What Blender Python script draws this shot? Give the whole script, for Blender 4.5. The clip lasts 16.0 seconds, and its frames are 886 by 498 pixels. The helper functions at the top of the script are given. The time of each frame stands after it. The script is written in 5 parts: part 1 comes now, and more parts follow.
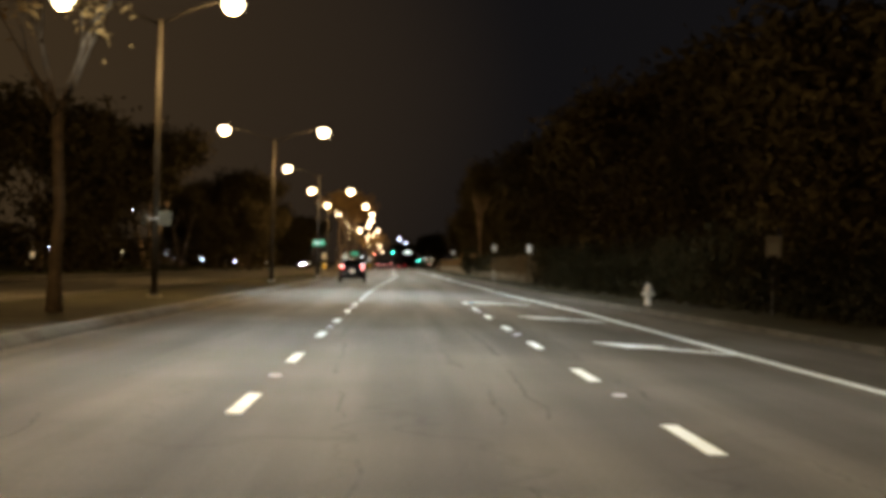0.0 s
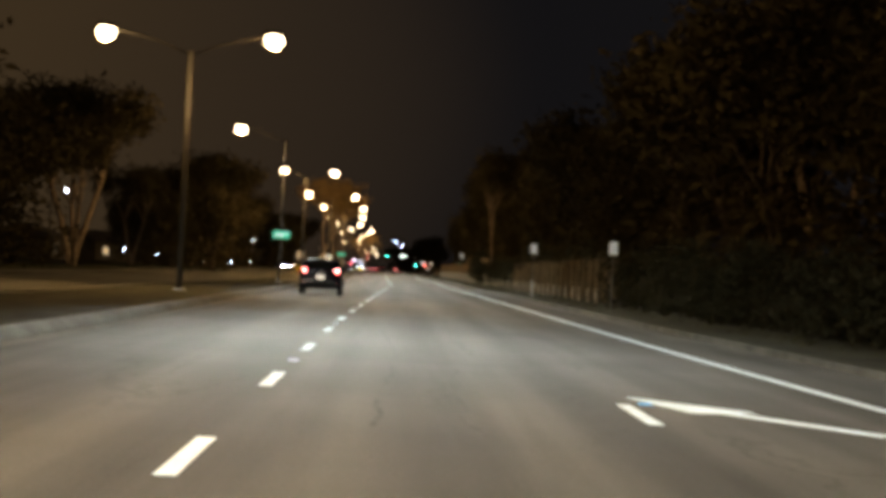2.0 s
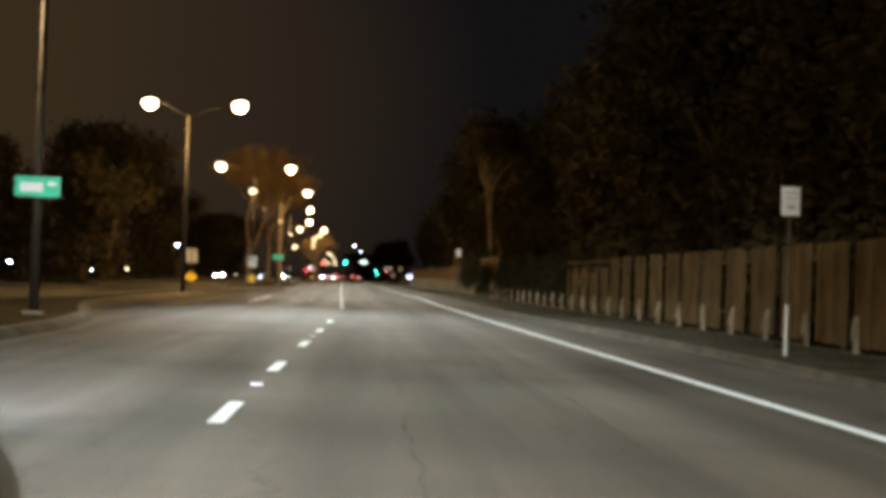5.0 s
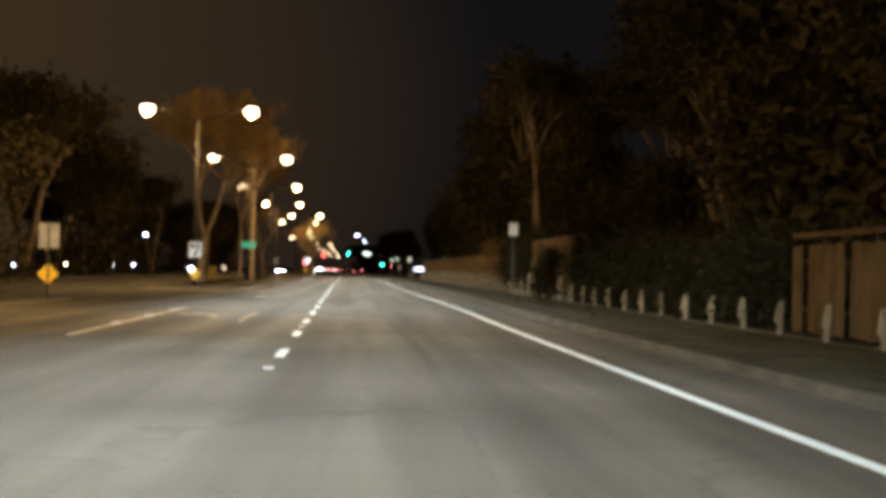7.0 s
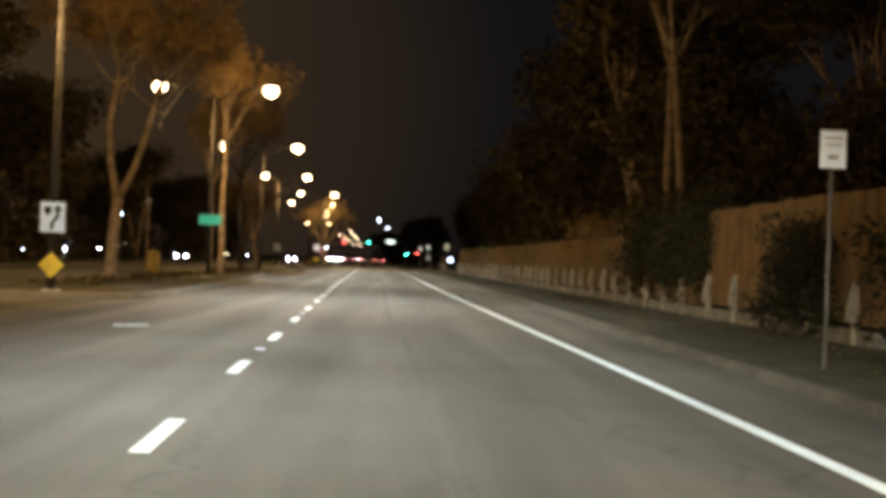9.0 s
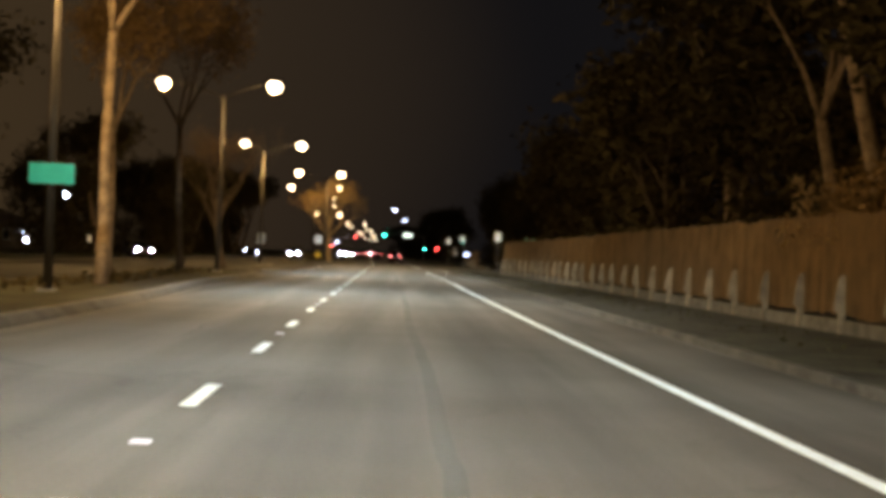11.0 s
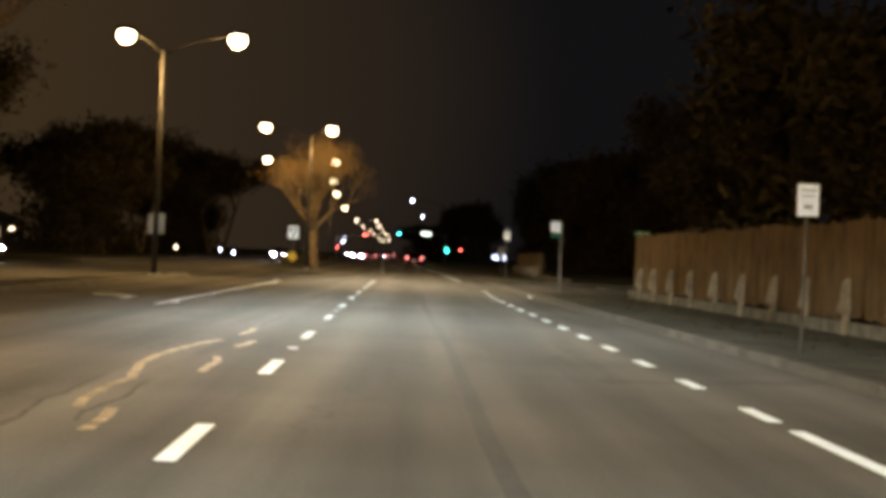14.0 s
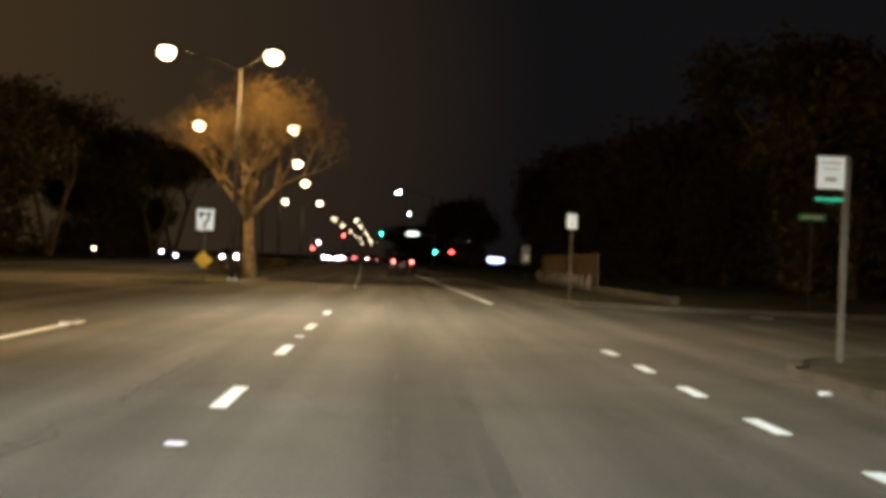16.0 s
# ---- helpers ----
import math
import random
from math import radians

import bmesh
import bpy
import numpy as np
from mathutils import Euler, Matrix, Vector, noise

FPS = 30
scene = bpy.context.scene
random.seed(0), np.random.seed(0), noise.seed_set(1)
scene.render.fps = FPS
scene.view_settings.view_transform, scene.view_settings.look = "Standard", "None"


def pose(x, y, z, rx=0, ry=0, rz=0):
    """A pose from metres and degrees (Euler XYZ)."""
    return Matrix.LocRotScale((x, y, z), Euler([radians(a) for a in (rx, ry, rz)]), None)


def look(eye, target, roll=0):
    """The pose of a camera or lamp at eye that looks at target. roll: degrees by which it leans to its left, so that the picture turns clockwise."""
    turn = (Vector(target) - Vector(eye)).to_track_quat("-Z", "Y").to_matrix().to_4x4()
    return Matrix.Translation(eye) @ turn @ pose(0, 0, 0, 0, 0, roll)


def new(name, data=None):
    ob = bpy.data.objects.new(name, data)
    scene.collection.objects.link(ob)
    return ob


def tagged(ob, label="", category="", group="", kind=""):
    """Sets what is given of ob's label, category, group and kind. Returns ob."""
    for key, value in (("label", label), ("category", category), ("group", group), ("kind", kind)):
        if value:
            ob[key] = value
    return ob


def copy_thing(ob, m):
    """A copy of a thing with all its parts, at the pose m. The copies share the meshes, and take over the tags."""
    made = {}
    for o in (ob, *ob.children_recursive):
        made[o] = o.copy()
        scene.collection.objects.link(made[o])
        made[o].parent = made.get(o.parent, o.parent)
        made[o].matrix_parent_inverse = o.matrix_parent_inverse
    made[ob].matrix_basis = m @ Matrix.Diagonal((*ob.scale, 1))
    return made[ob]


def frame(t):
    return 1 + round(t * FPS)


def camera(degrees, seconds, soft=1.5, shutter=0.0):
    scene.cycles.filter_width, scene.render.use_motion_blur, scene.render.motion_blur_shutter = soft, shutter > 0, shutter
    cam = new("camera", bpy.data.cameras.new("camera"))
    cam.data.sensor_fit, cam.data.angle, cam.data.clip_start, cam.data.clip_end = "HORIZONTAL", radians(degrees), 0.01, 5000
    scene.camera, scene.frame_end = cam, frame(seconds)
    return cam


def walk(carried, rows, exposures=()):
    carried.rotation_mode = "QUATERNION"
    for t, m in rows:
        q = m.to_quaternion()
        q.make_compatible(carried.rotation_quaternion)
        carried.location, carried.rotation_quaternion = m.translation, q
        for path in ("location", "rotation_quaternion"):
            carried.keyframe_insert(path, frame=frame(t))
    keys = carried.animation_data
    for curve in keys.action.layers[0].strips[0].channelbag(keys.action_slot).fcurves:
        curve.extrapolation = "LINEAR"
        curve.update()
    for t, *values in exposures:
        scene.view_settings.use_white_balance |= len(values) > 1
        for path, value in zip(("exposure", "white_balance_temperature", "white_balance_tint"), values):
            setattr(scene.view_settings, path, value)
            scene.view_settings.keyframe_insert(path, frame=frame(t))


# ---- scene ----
cam = camera(29.0, 16.0, soft=4.9)
PATH = [
    (0, (1.283, -0.137, 1.239), (1.333, 1.863, 1.258), 1.3),
    (0.5, (1.29, 9.949, 1.24), (1.341, 11.948, 1.261), 1.6),
    (1, (1.312, 20.045, 1.247), (1.367, 22.045, 1.268), 2.0),
    (1.5, (1.258, 30.368, 1.239), (1.313, 32.367, 1.266), 2.7),
    (2, (1.183, 40.774, 1.21), (1.239, 42.773, 1.236), 2.9),
    (2.5, (1.121, 51.184, 1.136), (1.181, 53.183, 1.162), 2.7),
    (3, (1.07, 61.598, 1.137), (1.137, 63.596, 1.168), 3.0),
    (3.5, (1.05, 71.874, 1.076), (1.129, 73.872, 1.111), 2.9),
    (4, (1.181, 82.207, 1.121), (1.269, 84.205, 1.156), 2.4),
    (4.5, (1.3, 92.667, 1.149), (1.398, 94.664, 1.185), 2.2),
    (7, (2.077, 143.294, 1.195), (2.174, 145.291, 1.221), 1.3),
    (7.5, (2.126, 153.729, 1.216), (2.216, 155.727, 1.236), 1.4),
    (8, (2.18, 164.16, 1.2), (2.262, 166.158, 1.217), 1.4),
    (8.5, (2.227, 174.555, 1.252), (2.303, 176.553, 1.267), 1.7),
    (9, (2.273, 184.863, 1.257), (2.343, 186.862, 1.271), 2.2),
    (11.5, (1.973, 236.08, 1.264), (2.024, 238.079, 1.271), 2.2),
    (12, (1.914, 246.308, 1.276), (1.964, 248.308, 1.284), 2.3),
    (12.5, (1.8, 256.906, 1.264), (1.845, 258.905, 1.273), 2.7),
    (13, (1.657, 267.337, 1.261), (1.698, 269.337, 1.27), 2.9),
    (13.5, (1.544, 277.62, 1.244), (1.584, 279.619, 1.253), 2.7),
    (14, (1.438, 287.95, 1.261), (1.474, 289.949, 1.27), 2.6),
    (14.5, (1.319, 297.975, 1.236), (1.358, 299.975, 1.248), 2.6),
    (15, (1.239, 308.196, 1.237), (1.282, 310.195, 1.248), 2.4),
    (15.5, (1.181, 318.395, 1.21), (1.229, 320.395, 1.223), 2.3),
    (16, (1.136, 328.521, 1.216), (1.192, 330.52, 1.229), 2.4),
]
walk(cam, [(t, look(eye, target, roll)) for t, eye, target, roll in PATH])

# ---- night sky: dim town glow, lamp glare painted in ----
world = bpy.data.worlds.new("night")
scene.world = world
world.use_nodes = True
wn = world.node_tree.nodes
wl = world.node_tree.links
# town glow and lamp glare painted warm over the road's left side and low ahead; overhead and to the right the sky is
# near black
way = wn.new("ShaderNodeTexCoord")
axes = wn.new("ShaderNodeSeparateXYZ")
wl.new(way.outputs["Generated"], axes.inputs[0])
side = wn.new("ShaderNodeMapRange")
side.interpolation_type = "SMOOTHSTEP"
side.inputs["From Min"].default_value, side.inputs["From Max"].default_value = 0.02, -0.32
wl.new(axes.outputs["X"], side.inputs["Value"])
tone = wn.new("ShaderNodeMix")
tone.data_type = "RGBA"
tone.inputs[6].default_value, tone.inputs[7].default_value = (0.0062, 0.0057, 0.0063, 1), (0.031, 0.0195, 0.0095, 1)
wl.new(side.outputs[0], tone.inputs[0])
near_glare = wn.new("ShaderNodeVectorMath")
near_glare.operation = "DOT_PRODUCT"
near_glare.inputs[1].default_value = (-0.139, 0.986, 0.09)
wl.new(way.outputs["Generated"], near_glare.inputs[0])
halo = wn.new("ShaderNodeMapRange")
halo.interpolation_type = "SMOOTHERSTEP"
halo.inputs["From Min"].default_value, halo.inputs["From Max"].default_value = 0.972, 1.0
wl.new(near_glare.outputs["Value"], halo.inputs["Value"])
sky_with_glare = wn.new("ShaderNodeMix")
sky_with_glare.data_type, sky_with_glare.blend_type = "RGBA", "ADD"
sky_with_glare.inputs[7].default_value = (0.016, 0.0096, 0.0038, 1)
wl.new(halo.outputs[0], sky_with_glare.inputs[0])
wl.new(tone.outputs[2], sky_with_glare.inputs[6])
wl.new(sky_with_glare.outputs[2], wn["Background"].inputs["Color"])
wn["Background"].inputs["Strength"].default_value = 1.0

# 1: cool tint of the headlight stand-ins, 0: warm lamp, -1: orange far-side lamp
BEAM_COLOUR = {1: (0.945, 0.96, 0.835), 0: (1.0, 0.77, 0.46), -1: (1.0, 0.55, 0.16)}
BOWL_WATTS = 2100.0
# beams of one lamp head over the near roadway, headlight stand-ins included: where it aims across (x), along (y),
# watts, opening, squash
BEAMS = ((2.0, 0.0, 2800.0, 70, 1.0), (2.0, 8.0, 4900.0, 50, 1.0), (2.0, 14.0, 7800.0, 50, 0.7), (2.0, 20.0, 11000.0, 34, 0.8), (2.0, 26.0, 30000.0, 36, 0.5), (2.0, 36.0, 72000.0, 24, 0.5))
# watts of the added spot that brightens sign faces
SIGN_FILL_BEAM = 47000.0
LAMP_POWER = {16: 1.14, 51: 0.81, 100: 1.2, 140.3: 0.87, 182.5: 1.2, 228.2: 0.8, 264.6: 0.92, 306.3: 0.86, 351: 1.1, 395.3: 0.98}


# ---- materials ----
def mat(name, col, rough=0.7, metal=0.0, var=0.25, scale=3.0, fine=40.0, bump=0.2, dist=0.01, island=0.0, second=None, spec=0.18):
    """Principled surface with stains at one scale and grain at another."""
    m = bpy.data.materials.new(name)
    m.use_nodes = True
    nt = m.node_tree
    n, l = nt.nodes, nt.links
    b = n["Principled BSDF"]
    b.inputs["Roughness"].default_value = rough
    b.inputs["Metallic"].default_value = metal
    b.inputs["Specular IOR Level"].default_value = spec
    geo = n.new("ShaderNodeNewGeometry")
    big, small = n.new("ShaderNodeTexNoise"), n.new("ShaderNodeTexNoise")
    big.inputs["Scale"].default_value, small.inputs["Scale"].default_value = scale, fine
    big.inputs["Detail"].default_value = small.inputs["Detail"].default_value = 5
    for t in (big, small):
        l.new(geo.outputs["Position"], t.inputs["Vector"])
    ramp = n.new("ShaderNodeMapRange")
    ramp.inputs["From Min"].default_value, ramp.inputs["From Max"].default_value = 0.3, 0.7
    ramp.inputs["To Min"].default_value, ramp.inputs["To Max"].default_value = 1 - var, 1 + var
    l.new(big.outputs["Fac"], ramp.inputs["Value"])
    r2 = n.new("ShaderNodeMapRange")
    r2.inputs["From Min"].default_value, r2.inputs["From Max"].default_value = 0.3, 0.7
    r2.inputs["To Min"].default_value, r2.inputs["To Max"].default_value = 1 - var * 0.7, 1 + var * 0.7
    l.new(small.outputs["Fac"], r2.inputs["Value"])
    mul = n.new("ShaderNodeMath")
    mul.operation = "MULTIPLY"
    l.new(ramp.outputs[0], mul.inputs[0]), l.new(r2.outputs[0], mul.inputs[1])
    fac = mul
    if island:
        oi = n.new("ShaderNodeObjectInfo")
        r3 = n.new("ShaderNodeMapRange")
        r3.inputs["To Min"].default_value, r3.inputs["To Max"].default_value = 1 - island, 1 + island
        l.new(oi.outputs["Random"], r3.inputs["Value"])
        fac = n.new("ShaderNodeMath")
        fac.operation = "MULTIPLY"
        l.new(mul.outputs[0], fac.inputs[0]), l.new(r3.outputs[0], fac.inputs[1])
    mix = n.new("ShaderNodeVectorMath")
    mix.operation = "SCALE"
    if second:
        cm = n.new("ShaderNodeMix")
        cm.data_type = "RGBA"
        cm.inputs[6].default_value, cm.inputs[7].default_value = (*col, 1), (*second, 1)
        l.new(big.outputs["Fac"], cm.inputs[0])
        l.new(cm.outputs[2], mix.inputs[0])
    else:
        mix.inputs[0].default_value = col
    l.new(fac.outputs[0], mix.inputs["Scale"])
    l.new(mix.outputs[0], b.inputs["Base Color"])
    if bump:
        bp = n.new("ShaderNodeBump")
        bp.inputs["Strength"].default_value, bp.inputs["Distance"].default_value = bump, dist
        l.new(small.outputs["Fac"], bp.inputs["Height"])
        l.new(bp.outputs["Normal"], b.inputs["Normal"])
    return m


def glow(name, col, strength):
    m = bpy.data.materials.new(name)
    m.use_nodes = True
    b = m.node_tree.nodes["Principled BSDF"]
    b.inputs["Base Color"].default_value = (*[min(1, c) * 0.6 for c in col], 1)
    b.inputs["Emission Color"].default_value = (*col, 1)
    b.inputs["Emission Strength"].default_value = strength
    return m


def asphalt_mat():
    """Worn asphalt: aggregate, long wheel tracks, stains, tar-filled cracks."""
    m = mat("asphalt", (0.085, 0.082, 0.075), spec=0.03, rough=0.95, var=0.16, scale=0.25, fine=26, bump=0.35, dist=0.006)
    nt = m.node_tree
    n, l = nt.nodes, nt.links
    b = n["Principled BSDF"]
    src = b.inputs["Base Color"].links[0].from_socket
    geo = n.new("ShaderNodeNewGeometry")
    # streaks drawn out along the driving direction
    mp = n.new("ShaderNodeMapping")
    mp.inputs["Scale"].default_value = (1.0, 0.035, 1.0)
    l.new(geo.outputs["Position"], mp.inputs["Vector"])
    st = n.new("ShaderNodeTexNoise")
    st.inputs["Scale"].default_value, st.inputs["Detail"].default_value = 1.3, 6
    l.new(mp.outputs[0], st.inputs["Vector"])
    sr = n.new("ShaderNodeMapRange")
    sr.inputs["From Min"].default_value, sr.inputs["From Max"].default_value = 0.32, 0.68
    sr.inputs["To Min"].default_value, sr.inputs["To Max"].default_value = 0.72, 1.24
    l.new(st.outputs["Fac"], sr.inputs["Value"])
    # cracks: warped cell borders, only in worn patches
    wp = n.new("ShaderNodeTexNoise")
    wp.inputs["Scale"].default_value, wp.inputs["Detail"].default_value = 0.9, 4
    l.new(geo.outputs["Position"], wp.inputs["Vector"])
    wv = n.new("ShaderNodeVectorMath")
    wv.operation = "MULTIPLY_ADD"
    wv.inputs[1].default_value = (1.6, 3.0, 0)
    l.new(wp.outputs["Color"], wv.inputs[0]), l.new(geo.outputs["Position"], wv.inputs[2])
    mp2 = n.new("ShaderNodeMapping")
    mp2.inputs["Scale"].default_value = (0.5, 0.055, 1.0)
    l.new(wv.outputs[0], mp2.inputs["Vector"])
    vo = n.new("ShaderNodeTexVoronoi")
    vo.feature = "DISTANCE_TO_EDGE"
    vo.inputs["Scale"].default_value = 1.0
    l.new(mp2.outputs[0], vo.inputs["Vector"])
    cr = n.new("ShaderNodeMapRange")
    cr.inputs["From Min"].default_value, cr.inputs["From Max"].default_value = 0.004, 0.016
    cr.inputs["To Min"].default_value, cr.inputs["To Max"].default_value = 0.8, 1.0
    l.new(vo.outputs["Distance"], cr.inputs["Value"])
    pa = n.new("ShaderNodeTexNoise")
    pa.inputs["Scale"].default_value, pa.inputs["Detail"].default_value = 0.11, 2
    l.new(geo.outputs["Position"], pa.inputs["Vector"])
    pr = n.new("ShaderNodeMapRange")
    pr.inputs["From Min"].default_value, pr.inputs["From Max"].default_value = 0.42, 0.6
    l.new(pa.outputs["Fac"], pr.inputs["Value"])
    cm = n.new("ShaderNodeMix")
    cm.data_type = "FLOAT"
    cm.inputs[2].default_value = 1.0
    l.new(pr.outputs[0], cm.inputs[0]), l.new(cr.outputs[0], cm.inputs[3])
    # wheel paths polished by traffic
    sep = n.new("ShaderNodeSeparateXYZ")
    l.new(wv.outputs[0], sep.inputs[0])
    wx = n.new("ShaderNodeMath")
    wx.operation = "MULTIPLY_ADD"
    wx.inputs[1].default_value, wx.inputs[2].default_value = 2 * math.pi / 1.75, -1.5
    sx = n.new("ShaderNodeSeparateXYZ")
    l.new(geo.outputs["Position"], sx.inputs[0])
    wo = n.new("ShaderNodeMath")
    wo.operation = "MULTIPLY_ADD"
    wo.inputs[1].default_value = 0.5
    l.new(st.outputs["Fac"], wo.inputs[0]), l.new(sx.outputs[0], wo.inputs[2])
    l.new(wo.outputs[0], wx.inputs[0])
    sn = n.new("ShaderNodeMath")
    sn.operation = "SINE"
    l.new(wx.outputs[0], sn.inputs[0])
    wr = n.new("ShaderNodeMapRange")
    wr.inputs["From Min"].default_value = -1
    wr.inputs["To Min"].default_value, wr.inputs["To Max"].default_value = 0.86, 1.1
    l.new(sn.outputs[0], wr.inputs["Value"])
    wk = n.new("ShaderNodeMath")
    wk.operation = "MULTIPLY"
    l.new(wr.outputs[0], wk.inputs[0]), l.new(sr.outputs[0], wk.inputs[1])
    k = n.new("ShaderNodeMath")
    k.operation = "MULTIPLY"
    l.new(wk.outputs[0], k.inputs[0]), l.new(cm.outputs[0], k.inputs[1])
    sc = n.new("ShaderNodeVectorMath")
    sc.operation = "SCALE"
    l.new(src, sc.inputs[0]), l.new(k.outputs[0], sc.inputs["Scale"])
    l.new(sc.outputs[0], b.inputs["Base Color"])
    return m


ASPHALT = asphalt_mat()
PAINT = mat("road_paint", (0.74, 0.85, 0.96), spec=0.1, rough=0.9, var=0.1, scale=2.5, fine=30, bump=0.3, dist=0.004)
DULL_PAINT = mat("dull_paint", (0.4, 0.37, 0.3), rough=0.85, var=0.3, scale=3, fine=18, bump=0.3, dist=0.004)
OLD_PAINT = mat("worn_paint", (0.22, 0.17, 0.1), rough=0.85, var=0.6, scale=3, fine=14, bump=0.3, dist=0.004)
KERB_STONE = mat("dusty_kerb_concrete", (0.065, 0.06, 0.05), spec=0.05, rough=0.9, var=0.35, scale=1.0, fine=24, bump=0.4, dist=0.01)
CONCRETE = mat("concrete", (0.12, 0.115, 0.105), spec=0.05, rough=0.85, var=0.25, scale=1.2, fine=30, bump=0.4, dist=0.01)
GUTTER = mat("gutter_concrete", (0.10, 0.093, 0.08), spec=0.05, rough=0.9, var=0.3, scale=1.5, fine=24, bump=0.4, dist=0.008)
OLD_CONCRETE = mat("old_concrete", (0.11, 0.105, 0.085), spec=0.05, rough=0.9, var=0.35, scale=2.5, fine=22, bump=0.5, dist=0.015)
DIRT = mat("verge_dirt", (0.052, 0.047, 0.034), spec=0.03, rough=0.95, var=0.4, scale=0.8, fine=12, bump=0.8, dist=0.05, second=(0.044, 0.046, 0.031))
GRASS = mat("dry_grass", (0.048, 0.041, 0.02), spec=0.03, rough=0.95, var=0.4, scale=0.5, fine=18, bump=0.9, dist=0.06, second=(0.05, 0.055, 0.025))
WOOD = mat("fence_wood", (0.112, 0.076, 0.039), spec=0.02, rough=0.95, var=0.25, scale=1.5, fine=24, bump=0.4, dist=0.01, island=0.14)
BROWN_WOOD = mat("brown_fence_wood", (0.092, 0.068, 0.038), spec=0.02, rough=0.95, var=0.3, scale=1.2, fine=24, bump=0.4, dist=0.01, island=0.16)
# posts rise above headlight reach; that dimness is put into this colour
POST_STEEL = mat("unlit_post", (0.09, 0.08, 0.068), spec=0.1, rough=0.8, var=0.25, scale=4, fine=40, bump=0.1)
STEEL = mat("galvanised_steel", (0.28, 0.28, 0.28), rough=0.45, metal=0.7, var=0.12, scale=4, fine=40, bump=0.05)
POLE = mat("lamp_pole_metal", (0.042, 0.037, 0.03), rough=0.55, metal=0.2, var=0.15, scale=2, fine=30, bump=0.1)
# arms and heads darkened in colour to offset the bowl lights close by
ARM = mat("dimmed_arm_metal", (0.016, 0.014, 0.012), rough=0.8, var=0.15, scale=2, fine=30, bump=0.1, spec=0.05)
DARK = mat("dark_metal", (0.03, 0.03, 0.03), rough=0.5, metal=0.3, var=0.15, bump=0.05)
SIGN_WHITE = mat("sign_white", (0.82, 0.88, 0.96), spec=0.1, rough=0.8, var=0.06, bump=0.0)
SIGN_GREEN = mat("sign_green", (0.04, 0.62, 0.42), rough=0.4, var=0.08, bump=0.0)
SIGN_YELLOW = mat("sign_yellow", (0.85, 0.55, 0.03), rough=0.4, var=0.08, bump=0.0)
DULL_PLATE = mat("dull_plate", (0.13, 0.125, 0.1), rough=0.7, var=0.2, bump=0.05)
SIGN_BACK = mat("sign_back", (0.28, 0.27, 0.25), rough=0.5, metal=0.4, var=0.15, bump=0.05)
INK = mat("sign_ink", (0.02, 0.02, 0.02), rough=0.5, var=0.05, bump=0.0)
BARK = mat("bark", (0.075, 0.058, 0.042), rough=0.95, var=0.35, scale=4, fine=22, bump=0.8, dist=0.03)
PALE_BARK = mat("pale_bark", (0.19, 0.145, 0.1), rough=0.9, var=0.4, scale=3, fine=16, bump=0.6, dist=0.02)
STREET_BARK = mat("street_bark", (0.11, 0.084, 0.05), rough=0.95, var=0.35, scale=4, fine=22, bump=0.8, dist=0.03)
LEAF = mat("leaf", (0.068, 0.058, 0.03), spec=0.05, rough=0.85, var=0.4, scale=0.7, fine=9, bump=0.2, second=(0.1, 0.08, 0.04))
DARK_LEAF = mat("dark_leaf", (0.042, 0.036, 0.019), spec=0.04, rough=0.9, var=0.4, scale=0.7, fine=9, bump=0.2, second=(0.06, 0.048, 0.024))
DRY_LEAF = mat("dry_leaf", (0.22, 0.14, 0.055), rough=0.8, var=0.4, scale=1.0, fine=9, bump=0.2, second=(0.15, 0.1, 0.04))
GOLD_LEAF = mat("dry_seed", (0.26, 0.17, 0.06), spec=0.05, rough=0.9, var=0.4, scale=1.0, fine=9, bump=0.2, second=(0.18, 0.12, 0.045))
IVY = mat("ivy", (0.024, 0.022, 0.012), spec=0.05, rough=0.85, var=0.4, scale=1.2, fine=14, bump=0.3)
LENS = glow("lamp_lens", (1.0, 0.76, 0.48), 14)
PALE_CONCRETE = mat("pale_concrete", (0.20, 0.17, 0.125), spec=0.05, rough=0.9, var=0.35, scale=2.5, fine=22, bump=0.5, dist=0.015)
LENS_COOL = glow("lamp_lens_cool", (0.75, 0.82, 1.0), 32)
LENS_BLUE = glow("sign_glow", (0.55, 0.65, 1.0), 10)
TAIL = glow("tail_light", (1.0, 0.03, 0.04), 2.6)
TAIL_BULB = glow("tail_bulb", (1.0, 0.32, 0.28), 14)
HEAD = glow("head_light", (0.9, 0.93, 1.0), 220)
GREEN_LIGHT = glow("green_signal", (0.05, 1.0, 0.6), 60)
RED_LIGHT = glow("red_signal", (1.0, 0.06, 0.05), 60)
MARKER = mat("reflector_white", (0.74, 0.76, 1.0), spec=0.05, rough=0.95, var=0.05, bump=0.0)
MARKER_BLUE = mat("reflector_blue", (0.08, 0.4, 0.9), spec=0.05, rough=0.95, var=0.05, bump=0.0)
CAR_PAINT = mat("car_paint", (0.0015, 0.0013, 0.0022), rough=0.16, spec=0.05, var=0.05, bump=0.0)
CAR_GLASS = mat("car_glass", (0.002, 0.002, 0.002), spec=0.25, rough=0.05, var=0.02, bump=0.0)
RUBBER = mat("rubber", (0.02, 0.02, 0.02), rough=0.85, var=0.15, bump=0.2)
RIM = mat("alloy", (0.5, 0.5, 0.5), rough=0.3, metal=0.8, var=0.08, bump=0.0)
PLATE = mat("plate", (0.75, 0.75, 0.78), rough=0.4, var=0.06, bump=0.0)
